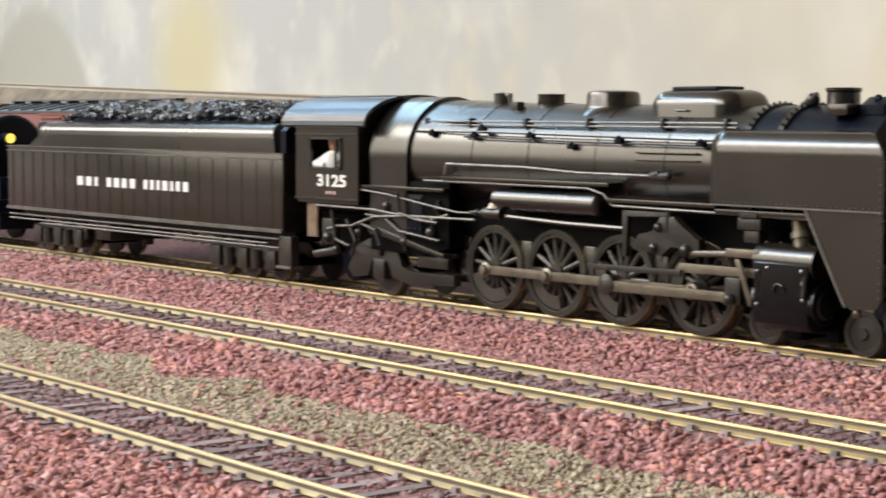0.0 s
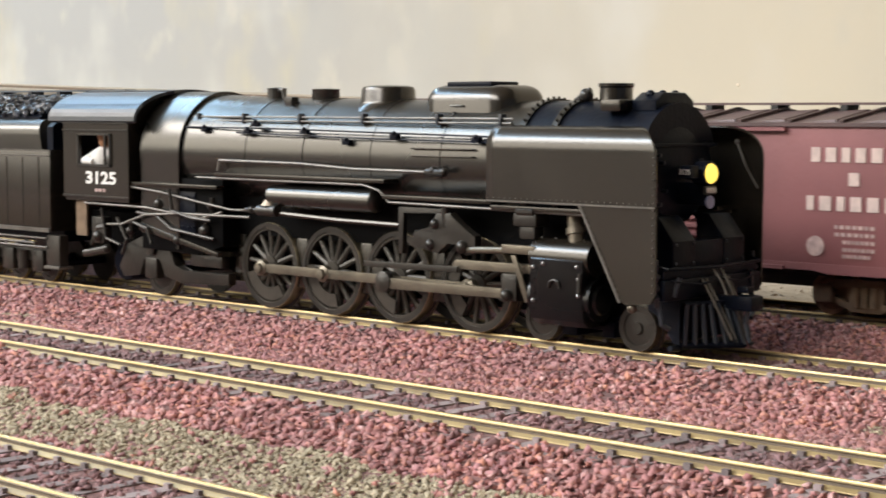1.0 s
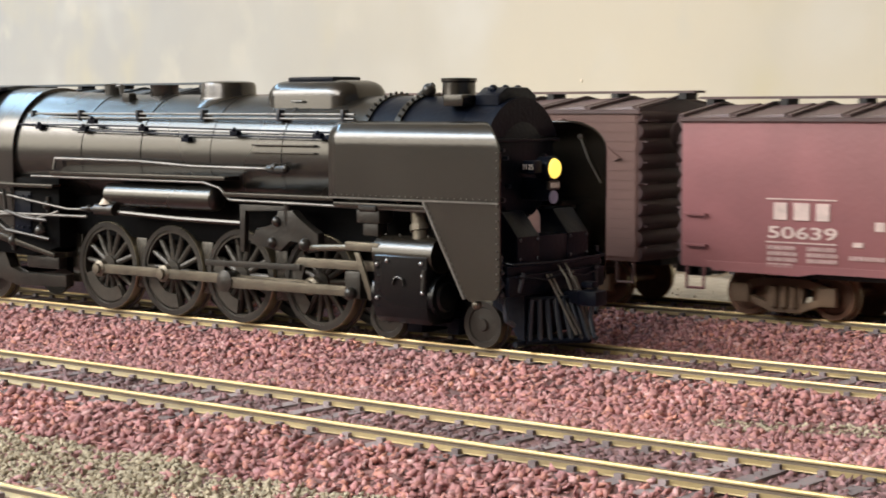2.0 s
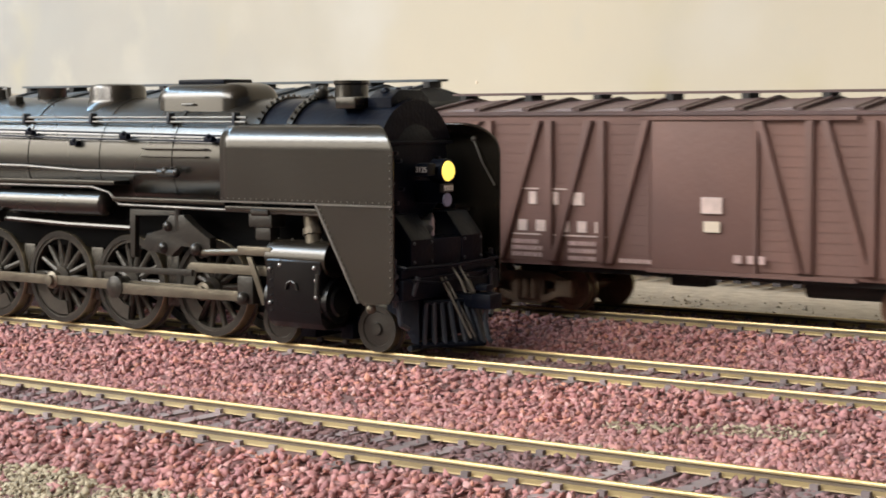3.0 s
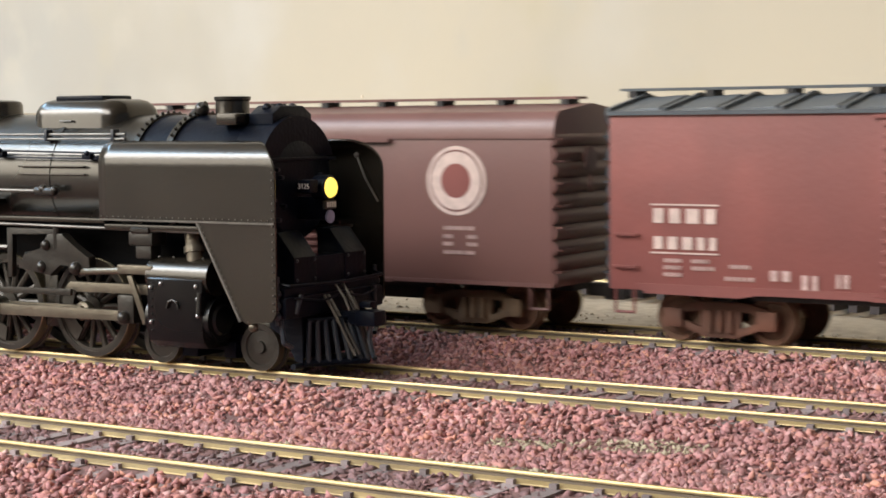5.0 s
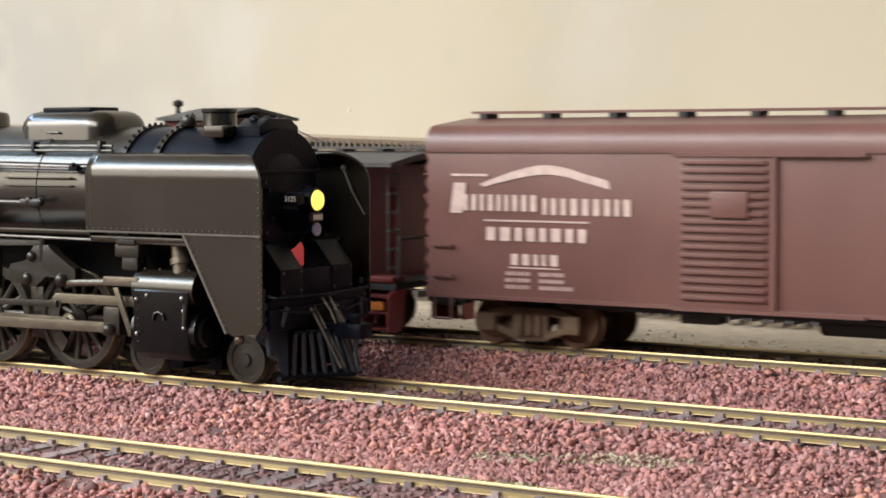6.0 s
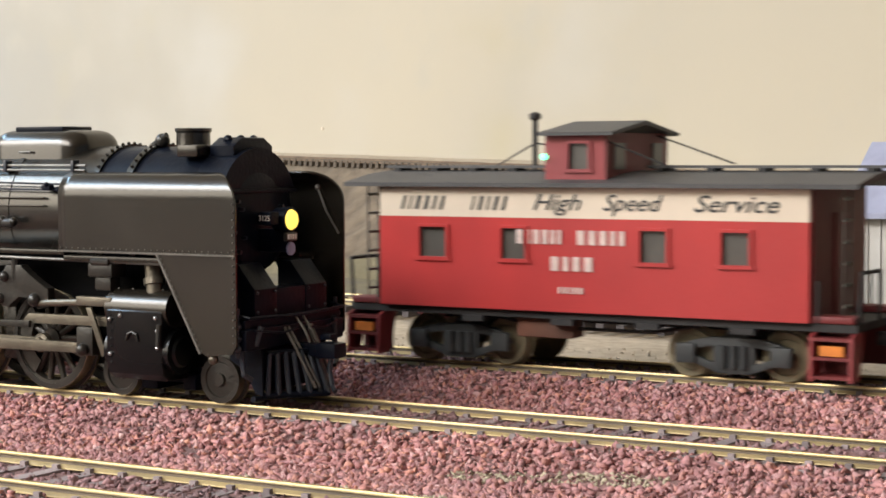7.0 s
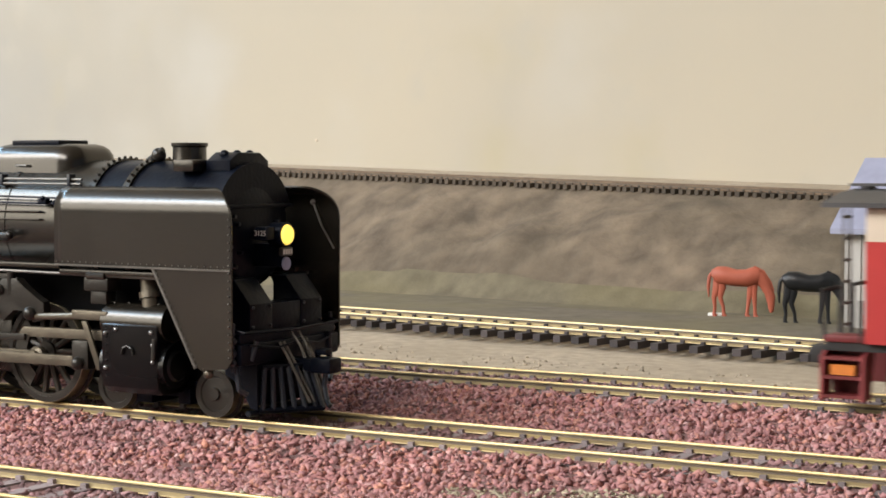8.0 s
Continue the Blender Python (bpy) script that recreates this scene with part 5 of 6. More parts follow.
def boxcar(name, L, sill, eave, body, roof_mat, end_mat, truck_mat, label, doors, roof_rise=3.6, rounded=False, louvres=15, door_ribs=True, sag=True):
    car = thing(name, (0, TRAIN_Y, TRAIN_Z), label, "model boxcar", "freight cars")
    bm = box(B(), 0, L, -HALF, HALF, sill, eave, 0.25)
    part("body", bm, body, car)
    if sag:
        bm = B()
        for s in (-1, 1):
            y0, y1 = min(s * (HALF - 0.2), s * (HALF + 0.25)), max(s * (HALF - 0.2), s * (HALF + 0.25))
            prism(bm, [(6, sill + 1.4), (L - 6, sill + 1.4), (L - 8, sill - 0.6), (L - 28, sill - 0.8), (L - 32, sill - 0.1), (32, sill - 0.1), (28, sill - 0.8), (8, sill - 0.6)], y0, y1, "y")
        part("side_sill", bm, body, car)
    bm = B()
    if rounded:
        prof = [(HALF + 0.2, eave - 0.4)] + [(HALF + 0.2 - 3.6 * (1 - math.cos(a)), eave + 5.2 * math.sin(a)) for a in np.linspace(0, math.pi / 2, 8)] + [(0, eave + roof_rise + 5.2)]
        prof += [(-a, b) for a, b in prof[-2::-1]]
        prism(bm, prof, -0.5, L + 0.5, "x")
        top = eave + roof_rise + 5.2
    else:
        prism(bm, [(-HALF - 0.6, eave - 0.3), (-HALF - 0.6, eave + 0.5), (0, eave + roof_rise), (HALF + 0.6, eave + 0.5), (HALF + 0.6, eave - 0.3)], -0.6, L + 0.6, "x")
        top = eave + roof_rise
        n = 11
    roof_part = part("roof", bm, roof_mat, car)
    if not rounded:
        for s in (-1, 1):
            a, b = (s * (HALF + 0.5), eave + 0.6), (0, eave + roof_rise + 0.2)
            low, high = (s * (HALF - 0.4), eave + 0.5), (s * 2.8, eave + roof_rise - 0.3)
            rib = panel = None
            for k in range(n + 1):
                x = L * k / n
                if rib is None:
                    rib = part("roof_rib", prism(B(), [a, b, (b[0], b[1] + 0.55), (a[0], a[1] + 0.55)], -0.5, 0.5, "x"), roof_mat, roof_part)
                else:
                    again("roof_rib", rib, roof_part, (x, 0, 0))
                if k == n:
                    continue
                if panel is None:
                    pb = B()
                    h = L / n / 2
                    vs = [pb.verts.new(p) for p in ((h - 4.8, low[0], low[1]), (h + 4.8, low[0], low[1]), (h + 4.8, high[0], high[1]), (h - 4.8, high[0], high[1]), (h + 4.4, low[0] * 0.98, low[1] + 0.75), (h + 4.4, high[0], high[1] + 0.6))]
                    for q in ((0, 1, 4), (3, 5, 2), (0, 4, 5, 3), (1, 2, 5, 4), (0, 3, 2, 1)):
                        pb.faces.new([vs[i] for i in q])
                    panel = part("roof_panel", pb, roof_mat, roof_part, flat=True)
                else:
                    again("roof_panel", panel, roof_part, (x, 0, 0))
    roofwalk(car, 2 if rounded else -5, L - 2 if rounded else L + 5, top + (0.9 if rounded else 1.2), roof_mat, 9)
    # end_mat carries the ends' shade in its colour on most cars
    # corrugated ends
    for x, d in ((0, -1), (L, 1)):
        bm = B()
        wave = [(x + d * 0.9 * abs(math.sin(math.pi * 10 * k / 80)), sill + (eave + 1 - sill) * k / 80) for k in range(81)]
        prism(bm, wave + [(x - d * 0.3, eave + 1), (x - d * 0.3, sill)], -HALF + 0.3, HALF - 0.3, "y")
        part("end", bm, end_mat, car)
        coupler(car, x, d)
        bm = rod(B(), (x + d * 2.2, -4.5, eave - 12), (x + d * 2.2, -4.5, eave - 3), 0.35)
        rod(bm, (x + d * 2.0, -4.5, eave - 5), (x + d * 2.5, -4.5, eave - 5), 2.8, None, 16)
        part("brake_wheel", bm, end_mat, car)
        ladder_bm = B()
        for k in range(7):
            z = sill + 3 + k * 4.6
            box(ladder_bm, min(x, x + d * 1.7), max(x, x + d * 1.7), -HALF + 1.0, -HALF + 1.5, z, z + 0.4)
            box(ladder_bm, x + d * 1.4 - 0.2, x + d * 1.4 + 0.2, -HALF + 1.0, -HALF + 6.2, z, z + 0.4)
        part("end_ladder", ladder_bm, end_mat, car)
    # doors on both sides
    d0, d1 = doors
    for s in (-1, 1):
        y = s * HALF
        door = part("door", box(B(), d0, d1, min(y, y + s * 0.8), max(y, y + s * 0.8), sill + 0.6, eave - 0.8, 0.15), body, car)
        if door_ribs:
            rib = prism(B(), [(d0 + 1.0, -0.42), (d1 - 1.0, -0.42), (d1 - 1.0, 0.42), (d0 + 1.0, 0.42)], min(y + s * 0.8, y + s * 1.5), max(y + s * 0.8, y + s * 1.5), "y", bevel=0.25)
            for k in range(louvres):
                z = sill + 2.6 + (eave - sill - 5) * k / (louvres - 1)
                if k == 0:
                    first = part("door_rib", rib, body, door, at=(0, 0, z))
                else:
                    again("door_rib", first, door, (0, 0, z))
        far = d1 + (d1 - d0) * 0.95
        part("door_track", box(B(), d0 - 1, far, min(y, y + s * 1.2), max(y, y + s * 1.2), eave - 1.3, eave - 0.5), body, car)
        part("door_sill", box(B(), d0 - 1, far, min(y, y + s * 1.1), max(y, y + s * 1.1), sill - 0.2, sill + 0.6), body, car)
        part("door_stop", box(B(), d1, d1 + 0.9, min(y, y + s * 1.0), max(y, y + s * 1.0), sill + 0.6, eave - 1.3), body, car)
    for z in (sill + 4.5, sill + 11):
        bm = box(B(), 1.2, 6.4, -HALF - 1.0, -HALF - 0.7, z, z + 0.4)
        box(bm, 1.2, 1.6, -HALF - 0.7, -HALF, z, z + 0.4)
        box(bm, 6.0, 6.4, -HALF - 0.7, -HALF, z, z + 0.4)
        part("grab_iron", bm, body, car)
    for x in (1.2, L - 5.4):
        bm = tube(B(), [(x, -HALF + 0.4, sill), (x, -HALF + 0.4, sill - 4.6), (x + 4.2, -HALF + 0.4, sill - 4.6), (x + 4.2, -HALF + 0.4, sill)], 0.3)
        part("stirrup_step", bm, body, car)
    bm = box(B(), 2, L - 2, -4.5, 4.5, sill - 1.8, sill)
    box(bm, 30, L - 30, -15.4, -14.8, sill - 1.3, sill)
    rod(bm, (L * 0.62, -7, sill - 2.6), (L * 0.75, -7, sill - 2.6), 2.2, None, 14)
    box(bm, L * 0.42, L * 0.48, -14, -9, sill - 3.2, sill, 0.4)
    part("underframe", bm, BLACK, car)
    truck(car, 22, truck_mat, WHEELR)
    truck(car, L - 22, truck_mat, WHEELR)
    return car


YF = -HALF - 0.13
# red car with grey ends and roof
red_car = boxcar("red_boxcar", 134.6, 10.6, 45.9, RED, GREYROOF, GREYSHADED, RUST, "red-brown model boxcar with grey ends and yellow diamond", (55.9, 75.9))
ladder(red_car, 127.0, 133.4, 13, 43, 8, RED)
bm = bars(B(), 9.2, 24.2, 14.6, 2.9, 4, YF, 11, 0.2)
box(bm, 9.2, 23.8, YF - 0.1, YF + 0.1, 27.7, 28.0)
bars(bm, 9.4, 19.0, 14.4, 2.5, 5, YF, 12, 0.2)
box(bm, 9.2, 23.8, YF - 0.1, YF + 0.1, 18.1, 18.4)
box(bm, 92, 95, YF - 0.1, YF + 0.1, 13.6, 13.9)
part("lettering", bm, PINKWHITE, red_car, "pinkish white lettering rows")
bm = B()
for k, (x, z, w) in enumerate(((12, 16.4, 4), (18, 16.4, 4), (12, 15.0, 4), (18, 15, 5), (12, 13.6, 4), (26, 15.6, 4.4), (25, 13.2, 6.4), (112, 23.2, 10), (112, 21.8, 10.5), (112, 20.0, 6), (112, 18.5, 6), (112, 17.0, 6), (112, 15.5, 5), (112, 14.0, 5))):
    bars(bm, x, z, w, 0.75, 6, YF, 20 + k, 0.25)
bars(bm, 101, 15.6, 4, 1.8, 2, YF, 3)
bars(bm, 102, 12.6, 5, 1.8, 2, YF, 4)
bars(bm, 124, 13.2, 3.4, 2.2, 2, YF, 5)
bars(bm, 34, 13.5, 5, 2.0, 2, YF, 6)
bars(bm, 40.5, 12.0, 4, 2.8, 2, YF, 7)
bars(bm, 47.5, 12.6, 3, 2.6, 2, YF, 8)
part("small_lettering", bm, GREYL, red_car)
bm = prism(B(), [(116, 29.4), (121.2, 35.2), (116, 41.0), (110.8, 35.2)], YF - 0.08, YF + 0.1, "y")
diamond = part("diamond_emblem", bm, YELLOW, red_car, "yellow diamond emblem")
bm = lathe(B(), [(2.6, YF - 0.16), (2.6, YF - 0.1)], 20, "y", (116, 0, 35.2))
badge = part("emblem_disc", bm, OLIVE, diamond)
for z in (34.0, 35.0, 36.0):
    part("emblem_band", box(B(), 113.9, 118.1, YF - 0.26, YF - 0.18, z, z + 0.35), YELLOW, diamond)
part("door_card", box(B(), 63.0, 67.2, YF - 1.6, YF - 1.3, 25.4, 28.6), CREAM, red_car, "pale route card on the door")

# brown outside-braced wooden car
wood_car = boxcar("wooden_boxcar", 140, 10.4, 43.0, BROWN, REDROOF, BROWNSHADED, OCHRE, "brown wooden model boxcar with diagonal outside braces", (56.4, 79.5), 3.0, door_ribs=False, sag=False)
for s in (-1, 1):
    for x0, x1 in ((0.4, 55.9), (80.4, 139.6)):
        first = part("side_plank", box(B(), x0, x1, min(s * HALF, s * (HALF + 0.22)), max(s * HALF, s * (HALF + 0.14)), 0, 2.03), BROWN, wood_car, at=(0, 0, 11.4))
        for k in range(1, 15):
            again("side_plank", first, wood_car, (0, 0, 11.4 + k * 2.1))
for s in (-1, 1):
    y0, y1 = min(s * HALF, s * (HALF + 1.25)), max(s * HALF, s * (HALF + 1.25))
    for flip in (False, True):
        for (xa, xb) in ((16, 16), (28.6, 18.7), (31.5, 31.5), (41.4, 32.4), (44.5, 44.5), (55.2, 46.5)):
            a, b = (136 - xa, 136 - xb) if flip else (xa, xb)
            part("brace", prism(B(), [(a - 0.8, 41.6), (a + 0.8, 41.6), (b + 0.8, 11.6), (b - 0.8, 11.6)], y0, y1, "y", bevel=0.2), BROWN, wood_car)
        a, b = (136 - 13, 136 - 1) if flip else (13, 1)
        part("corner_brace", prism(B(), [(a - 0.5, 41.6), (a + 0.9, 41.6), (b + 0.9, 33), (b - 0.5, 32.4)], y0 + 0.4, y1 - 0.4, "y"), BROWN, wood_car)
YW = -HALF - 0.4
bm = bars(B(), 24.4, 23.6, 17.2, 2.7, 3, YW, 31, 0.4)
box(bm, 24, 28.5, YW - 0.1, YW + 0.1, 26.8, 27.1)
box(bm, 30.6, 36, YW - 0.1, YW + 0.1, 26.8, 27.1)
bars(bm, 22.2, 17.8, 9.4, 2.4, 2, YW, 32, 0.3)
bars(bm, 33, 17.8, 13.4, 2.4, 3, YW, 33, 0.35)
box(bm, 22, 29, YW - 0.1, YW + 0.1, 16.9, 17.2)
box(bm, 31, 45.5, YW - 0.1, YW + 0.1, 16.9, 17.2)
part("lettering", bm, PINKWHITE, wood_car, "pinkish white lettering rows")
bm = B()
for k, (x, z, w) in enumerate(((21.5, 15.0, 7), (21.5, 13.6, 8), (21.5, 12.2, 8), (36, 15.0, 7), (36, 13.4, 7), (36, 11.8, 7), (48.5, 11.8, 8))):
    bars(bm, x, z, w, 0.9, 7, YW, 40 + k, 0.2)
box(bm, 9.6, 15.0, YW - 0.1, YW + 0.1, 18.2, 19.8)
box(bm, 11.6, 14.6, YW - 0.1, YW + 0.1, 16.0, 18.0)
bars(bm, 75, 13.0, 8, 1.6, 3, YW - 1, 77)
lathe(bm, [(4.2, YW - 0.1), (4.2, YW + 0.05)], 24, "y", (118, 0, 33))
part("small_lettering", bm, GREYL, wood_car)
part("door_card", box(B(), 68.2, 72.9, -HALF - 1.3, -HALF - 1.0, 22.8, 26.1), PINKWHITE, wood_car, "pale card on the door")
part("door_card", box(B(), 68.8, 72.4, -HALF - 1.3, -HALF - 1.0, 19.0, 21.2), CREAM, wood_car, "small cream card on the door")

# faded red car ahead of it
old_car = boxcar("faded_red_boxcar", 141, 10.3, 41.4, PINKRED, REDROOF, BROWNSHADED, OCHRE, "faded red model boxcar with ribbed door and white lettering", (61.5, 82.2), 3.2)
ladder(old_car, 130.5, 136.5, 13, 39, 7, PINKRED, -1, 0.6)
bm = bars(B(), 21.4, 21.0, 14, 3.5, 3, YF, 51, 0.15)
box(bm, 20.4, 36.2, YF - 0.1, YF + 0.1, 25.1, 25.35)
box(bm, 20.4, 36.2, YF - 0.1, YF + 0.1, 16.2, 16.45)
bars(bm, 107.5, 33.6, 22, 3.1, 6, YF, 53, 0.22)
bars(bm, 117, 28.6, 3.4, 2.8, 1, YF, 54, 0.1)
bars(bm, 106.5, 23.2, 23, 3.1, 6, YF, 55, 0.22)
bars(bm, 44, 19.4, 6, 1.8, 2, YF, 70)
bars(bm, 39, 16.0, 4, 1.0, 1, YF, 71)
part("lettering", bm, PINKWHITE, old_car, "pinkish white lettering rows")
words("road_number", "50639", 2.5, (20.6, YF, 17.2), PINKWHITE, old_car, 15.6, 0, 0.05)
bm = B()
for k, (x, z, w) in enumerate(((20.6, 14.8, 6.6), (20.6, 13.6, 7), (20.6, 12.4, 7), (20.6, 11.2, 6), (29.6, 14.8, 6.6), (29.6, 13.6, 7), (29.6, 12.4, 7), (114, 19.4, 10), (114, 17.8, 10), (116, 16.2, 8), (116, 14.6, 8), (116, 13.2, 7), (39, 13.4, 8))):
    bars(bm, x, z, w, 0.8, 7, YF, 60 + k, 0.22)
lathe(bm, [(2.2, YF - 0.1), (2.2, YF + 0.05)], 20, "y", (109.5, 0, 15.5))
part("small_lettering", bm, GREYL, old_car)
bm = prism(B(), [(71, 33.6), (73.1, 36.0), (71, 38.4), (68.9, 36.0)], YF - 1.7, YF - 1.4, "y")
placard = part("diamond_placard", bm, CREAM, old_car, "pale diamond placard on the door")
part("placard_band", box(B(), 69.6, 72.4, YF - 1.8, YF - 1.71, 35.5, 36.5), ORANGE, placard)
part("door_card", box(B(), 69.6, 72.2, YF - 1.7, YF - 1.4, 15.8, 18.2), WHITE, old_car)

# smooth brown car with rounded roof
brown_car = boxcar("brown_boxcar", 136.4, 10.1, 41.6, BROWNS, BROWNS, BROWNS, OCHRE, "smooth brown model boxcar with rounded roof and script lettering", (58.4, 78.0), 1.6, True, 17, True, False)
bm = B()
box(bm, -0.3, 136.7, -HALF - 0.35, -HALF - 0.1, 41.0, 41.4)
box(bm, -0.3, 136.7, -HALF - 0.35, -HALF - 0.1, 10.1, 10.9)
part("belt_rail", bm, BROWNS, brown_car)
bm = bars(B(), 6.5, 28.8, 20.4, 3.4, 10, YF, 81, 0.28)
bars(bm, 27.5, 28.2, 21, 3.4, 9, YF, 82, 0.28)
prism(bm, [(5.6, 28.2), (8.6, 28.2), (9.6, 34.6), (6.6, 34.6)], YF - 0.1, YF + 0.05, "y")
upper = [(13 + 30 * u, 34.4 + 4.4 * math.sin(min(1, u * 1.25) * math.pi * 0.62) - 7.4 * max(0, u - 0.45) ** 1.4) for u in np.linspace(0, 1, 16)]
lower = [(14 + 29.4 * u, 33.8 + 3.0 * math.sin(min(1, u * 1.25) * math.pi * 0.62) - 7.0 * max(0, u - 0.45) ** 1.4) for u in np.linspace(1, 0, 16)]
prism(bm, upper + lower, YF - 0.1, YF + 0.05, "y")
box(bm, 14, 38.5, YF - 0.1, YF + 0.1, 26.6, 26.95)
bars(bm, 14, 22.6, 24.6, 2.8, 8, YF, 83, 0.2)
bars(bm, 20, 17.6, 12, 2.3, 5, YF, 84, 0.25)
box(bm, 20, 32, YF - 0.1, YF + 0.1, 16.9, 17.15)
box(bm, 6, 15, YF - 0.1, YF + 0.1, 36.0, 36.5)
part("lettering", bm, PINKWHITE, brown_car, "pinkish white script lettering and wing")
bm = B()
for k, (x, z, w) in enumerate(((19, 15.4, 6), (19, 14.0, 6), (19, 12.6, 6), (27, 15.4, 6), (27, 14, 6), (27, 12.6, 8), (109.8, 21.6, 8), (109.8, 19.8, 2.6), (115.8, 19.8, 2.6), (109.8, 18.2, 2.6), (115.8, 18.2, 2.6), (109.8, 16.4, 8))):
    bars(bm, x, z, w, 0.8, 7, YF, 90 + k, 0.22)
part("small_lettering", bm, GREYL, brown_car)
EX, EZ, ER = 113.3, 32.1, 7.4
em = part("round_emblem", lathe(B(), [(ER, YF - 0.1), (ER, YF + 0.05)], 36, "y", (EX, 0, EZ)), PINKWHITE, brown_car, "round pale emblem")
part("emblem_ring", lathe(B(), [(ER * 0.90, YF - 0.16), (ER * 0.90, YF - 0.11)], 32, "y", (EX, 0, EZ)), BROWNS, em)
part("emblem_field", lathe(B(), [(ER * 0.84, YF - 0.22), (ER * 0.84, YF - 0.17)], 32, "y", (EX, 0, EZ)), PINKWHITE, em)
part("emblem_core", lathe(B(), [(ER * 0.5, YF - 0.28), (ER * 0.5, YF - 0.23)], 24, "y", (EX, 0, EZ)), RED, em)
part("door_plate", box(B(), 65.5, 73.5, YF - 1.7, YF - 0.9, 28.4, 33.6, 0.4), BROWNS, brown_car)

# ---- caboose ----
caboose = thing("model_caboose", (0, TRAIN_Y, TRAIN_Z), "bright red model caboose with cream band and roof cupola", "model caboose")
CL, CS, CE = 96.1, 12.4, 38.0
WIN = ((9.8, 17.0), (29.6, 36.0), (61.0, 67.4), (78.2, 84.6))
for s in (-1, 1):
    bm = B()
    y0, y1 = min(s * 16.2, s * HALF), max(s * 16.2, s * HALF)
    xs = [0] + [x for w in WIN for x in w] + [CL]
    for k in range(0, len(xs), 2):
        box(bm, xs[k], xs[k + 1], y0, y1, CS, 31.5)
    for a, b in WIN:
        box(bm, a, b, y0, y1, CS, 22.9)
        box(bm, a, b, y0, y1, 29.5, 31.5)
    bmesh.ops.remove_doubles(bm, verts=bm.verts, dist=0.01)
    part("side_wall", bm, CABRED, caboose, "bright red side boards")
part("cream_band", bm := box(B(), 0, CL, -HALF - 0.05, HALF + 0.05, 31.5, CE), CREAM, caboose, "cream band below the eaves")
bm = B()
for x in (0, CL - 0.8):
    box(bm, x, x + 0.8, -16.2, 16.2, CS, 31.5)
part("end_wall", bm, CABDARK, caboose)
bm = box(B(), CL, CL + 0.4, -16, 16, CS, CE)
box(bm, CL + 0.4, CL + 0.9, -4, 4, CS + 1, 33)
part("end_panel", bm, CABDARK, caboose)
part("floor", box(B(), -8.0, CL + 9.0, -16.2, 16.2, CS - 1.6, CS), BLACK, caboose)
for a, b in WIN:
    for s in (-1, 1):
        bm = B()
        y0, y1 = min(s * (HALF - 0.4), s * (HALF + 0.5)), max(s * (HALF - 0.4), s * (HALF + 0.5))
        for x0, x1, z0, z1 in ((a - 0.3, a + 0.4, 22.6, 29.9), (b - 0.4, b + 0.3, 22.6, 29.9), (a - 0.3, b + 0.3, 29.3, 29.9), (a - 0.7, b + 0.7, 22.2, 23.0)):
            box(bm, x0, x1, y0, y1, z0, z1)
        wnd = part("window", bm, CABRED, caboose)
        part("pane", box(B(), a, b, min(s * 16.5, s * 16.8), max(s * 16.5, s * 16.8), 22.9, 29.5), PANE, wnd)
bm = prism(B(), [(-19.4, CE - 0.2), (-19.4, CE + 0.7), (-9, CE + 2.4), (0, CE + 3.1), (9, CE + 2.4), (19.4, CE + 0.7), (19.4, CE - 0.2), (0, CE + 1.9)], -8, CL + 10, "x")
part("roof", bm, CABROOF, caboose, "grey felt roof with wide eaves")
roofwalk(caboose, -8, 37, CE + 3.6, CABROOF, 5)
roofwalk(caboose, 56, CL + 10, CE + 3.6, CABROOF, 5)
cupola = part("cupola", box(B(), 39, 40, -14, 14, 39, 49.4), CUPRED, caboose, "faded red roof cupola")
for s in (-1, 1):
    bm = B()
    y0, y1 = min(s * 14.0, s * 15.2), max(s * 14.0, s * 15.2)
    box(bm, 39, 44.4, y0, y1, 39, 48.6)
    box(bm, 49.0, 52.4, y0, y1, 39, 48.6)
    box(bm, 44.4, 49.0, y0, y1, 39, 41.4)
    box(bm, 44.4, 49.0, y0, y1, 46.8, 48.6)
    bmesh.ops.remove_doubles(bm, verts=bm.verts, dist=0.01)
    part("cupola_side", bm, CUPRED, cupola)
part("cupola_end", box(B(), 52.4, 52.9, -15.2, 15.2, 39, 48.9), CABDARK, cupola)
for y in (-12, 7):
    part("cupola_window", box(B(), 52.9, 53.3, y, y + 5, 41.4, 46.8), PANE, cupola)
part("cupola_pane", box(B(), 44.4, 49.0, -14.6, -14.4, 41.4, 46.8), PANE, cupola)
bm = B()
for x0, x1, z0, z1 in ((43.8, 44.5, 41, 47.2), (48.9, 49.6, 41, 47.2), (43.8, 49.6, 46.7, 47.3), (43.5, 49.9, 40.8, 41.5)):
    box(bm, x0, x1, -15.7, -15.0, z0, z1)
part("cupola_frame", bm, CUPRED, cupola)
part("cupola_roof", prism(B(), [(-17, 48.3), (-17, 49.0), (0, 51.5), (17, 49.0), (17, 48.3), (0, 50.6)], 38.2, 54.9, "x"), CABROOF, cupola)
bm = rod(B(), (25.5, 6, 40), (25.5, 6, 52.6), 0.6, None, 12)
lathe(bm, [(0.8, 52.0), (1.3, 52.4), (1.3, 53.3), (0.4, 53.8)], 14, "z", (25.5, 6, 0))
part("smoke_jack", bm, BLACK, caboose)
bm = ball(B(), (38.9, -15.5, 44.0), 0.7, 10, 8)
part("marker_lamp", bm, LITDIM, caboose, "glowing green marker lamp")
bm = tube(B(), [(52.9, 10, 48.4), (72, 6, 42.4)], 0.2)
tube(bm, [(52.9, -14, 47.0), (67, -12, 41.2)], 0.2)
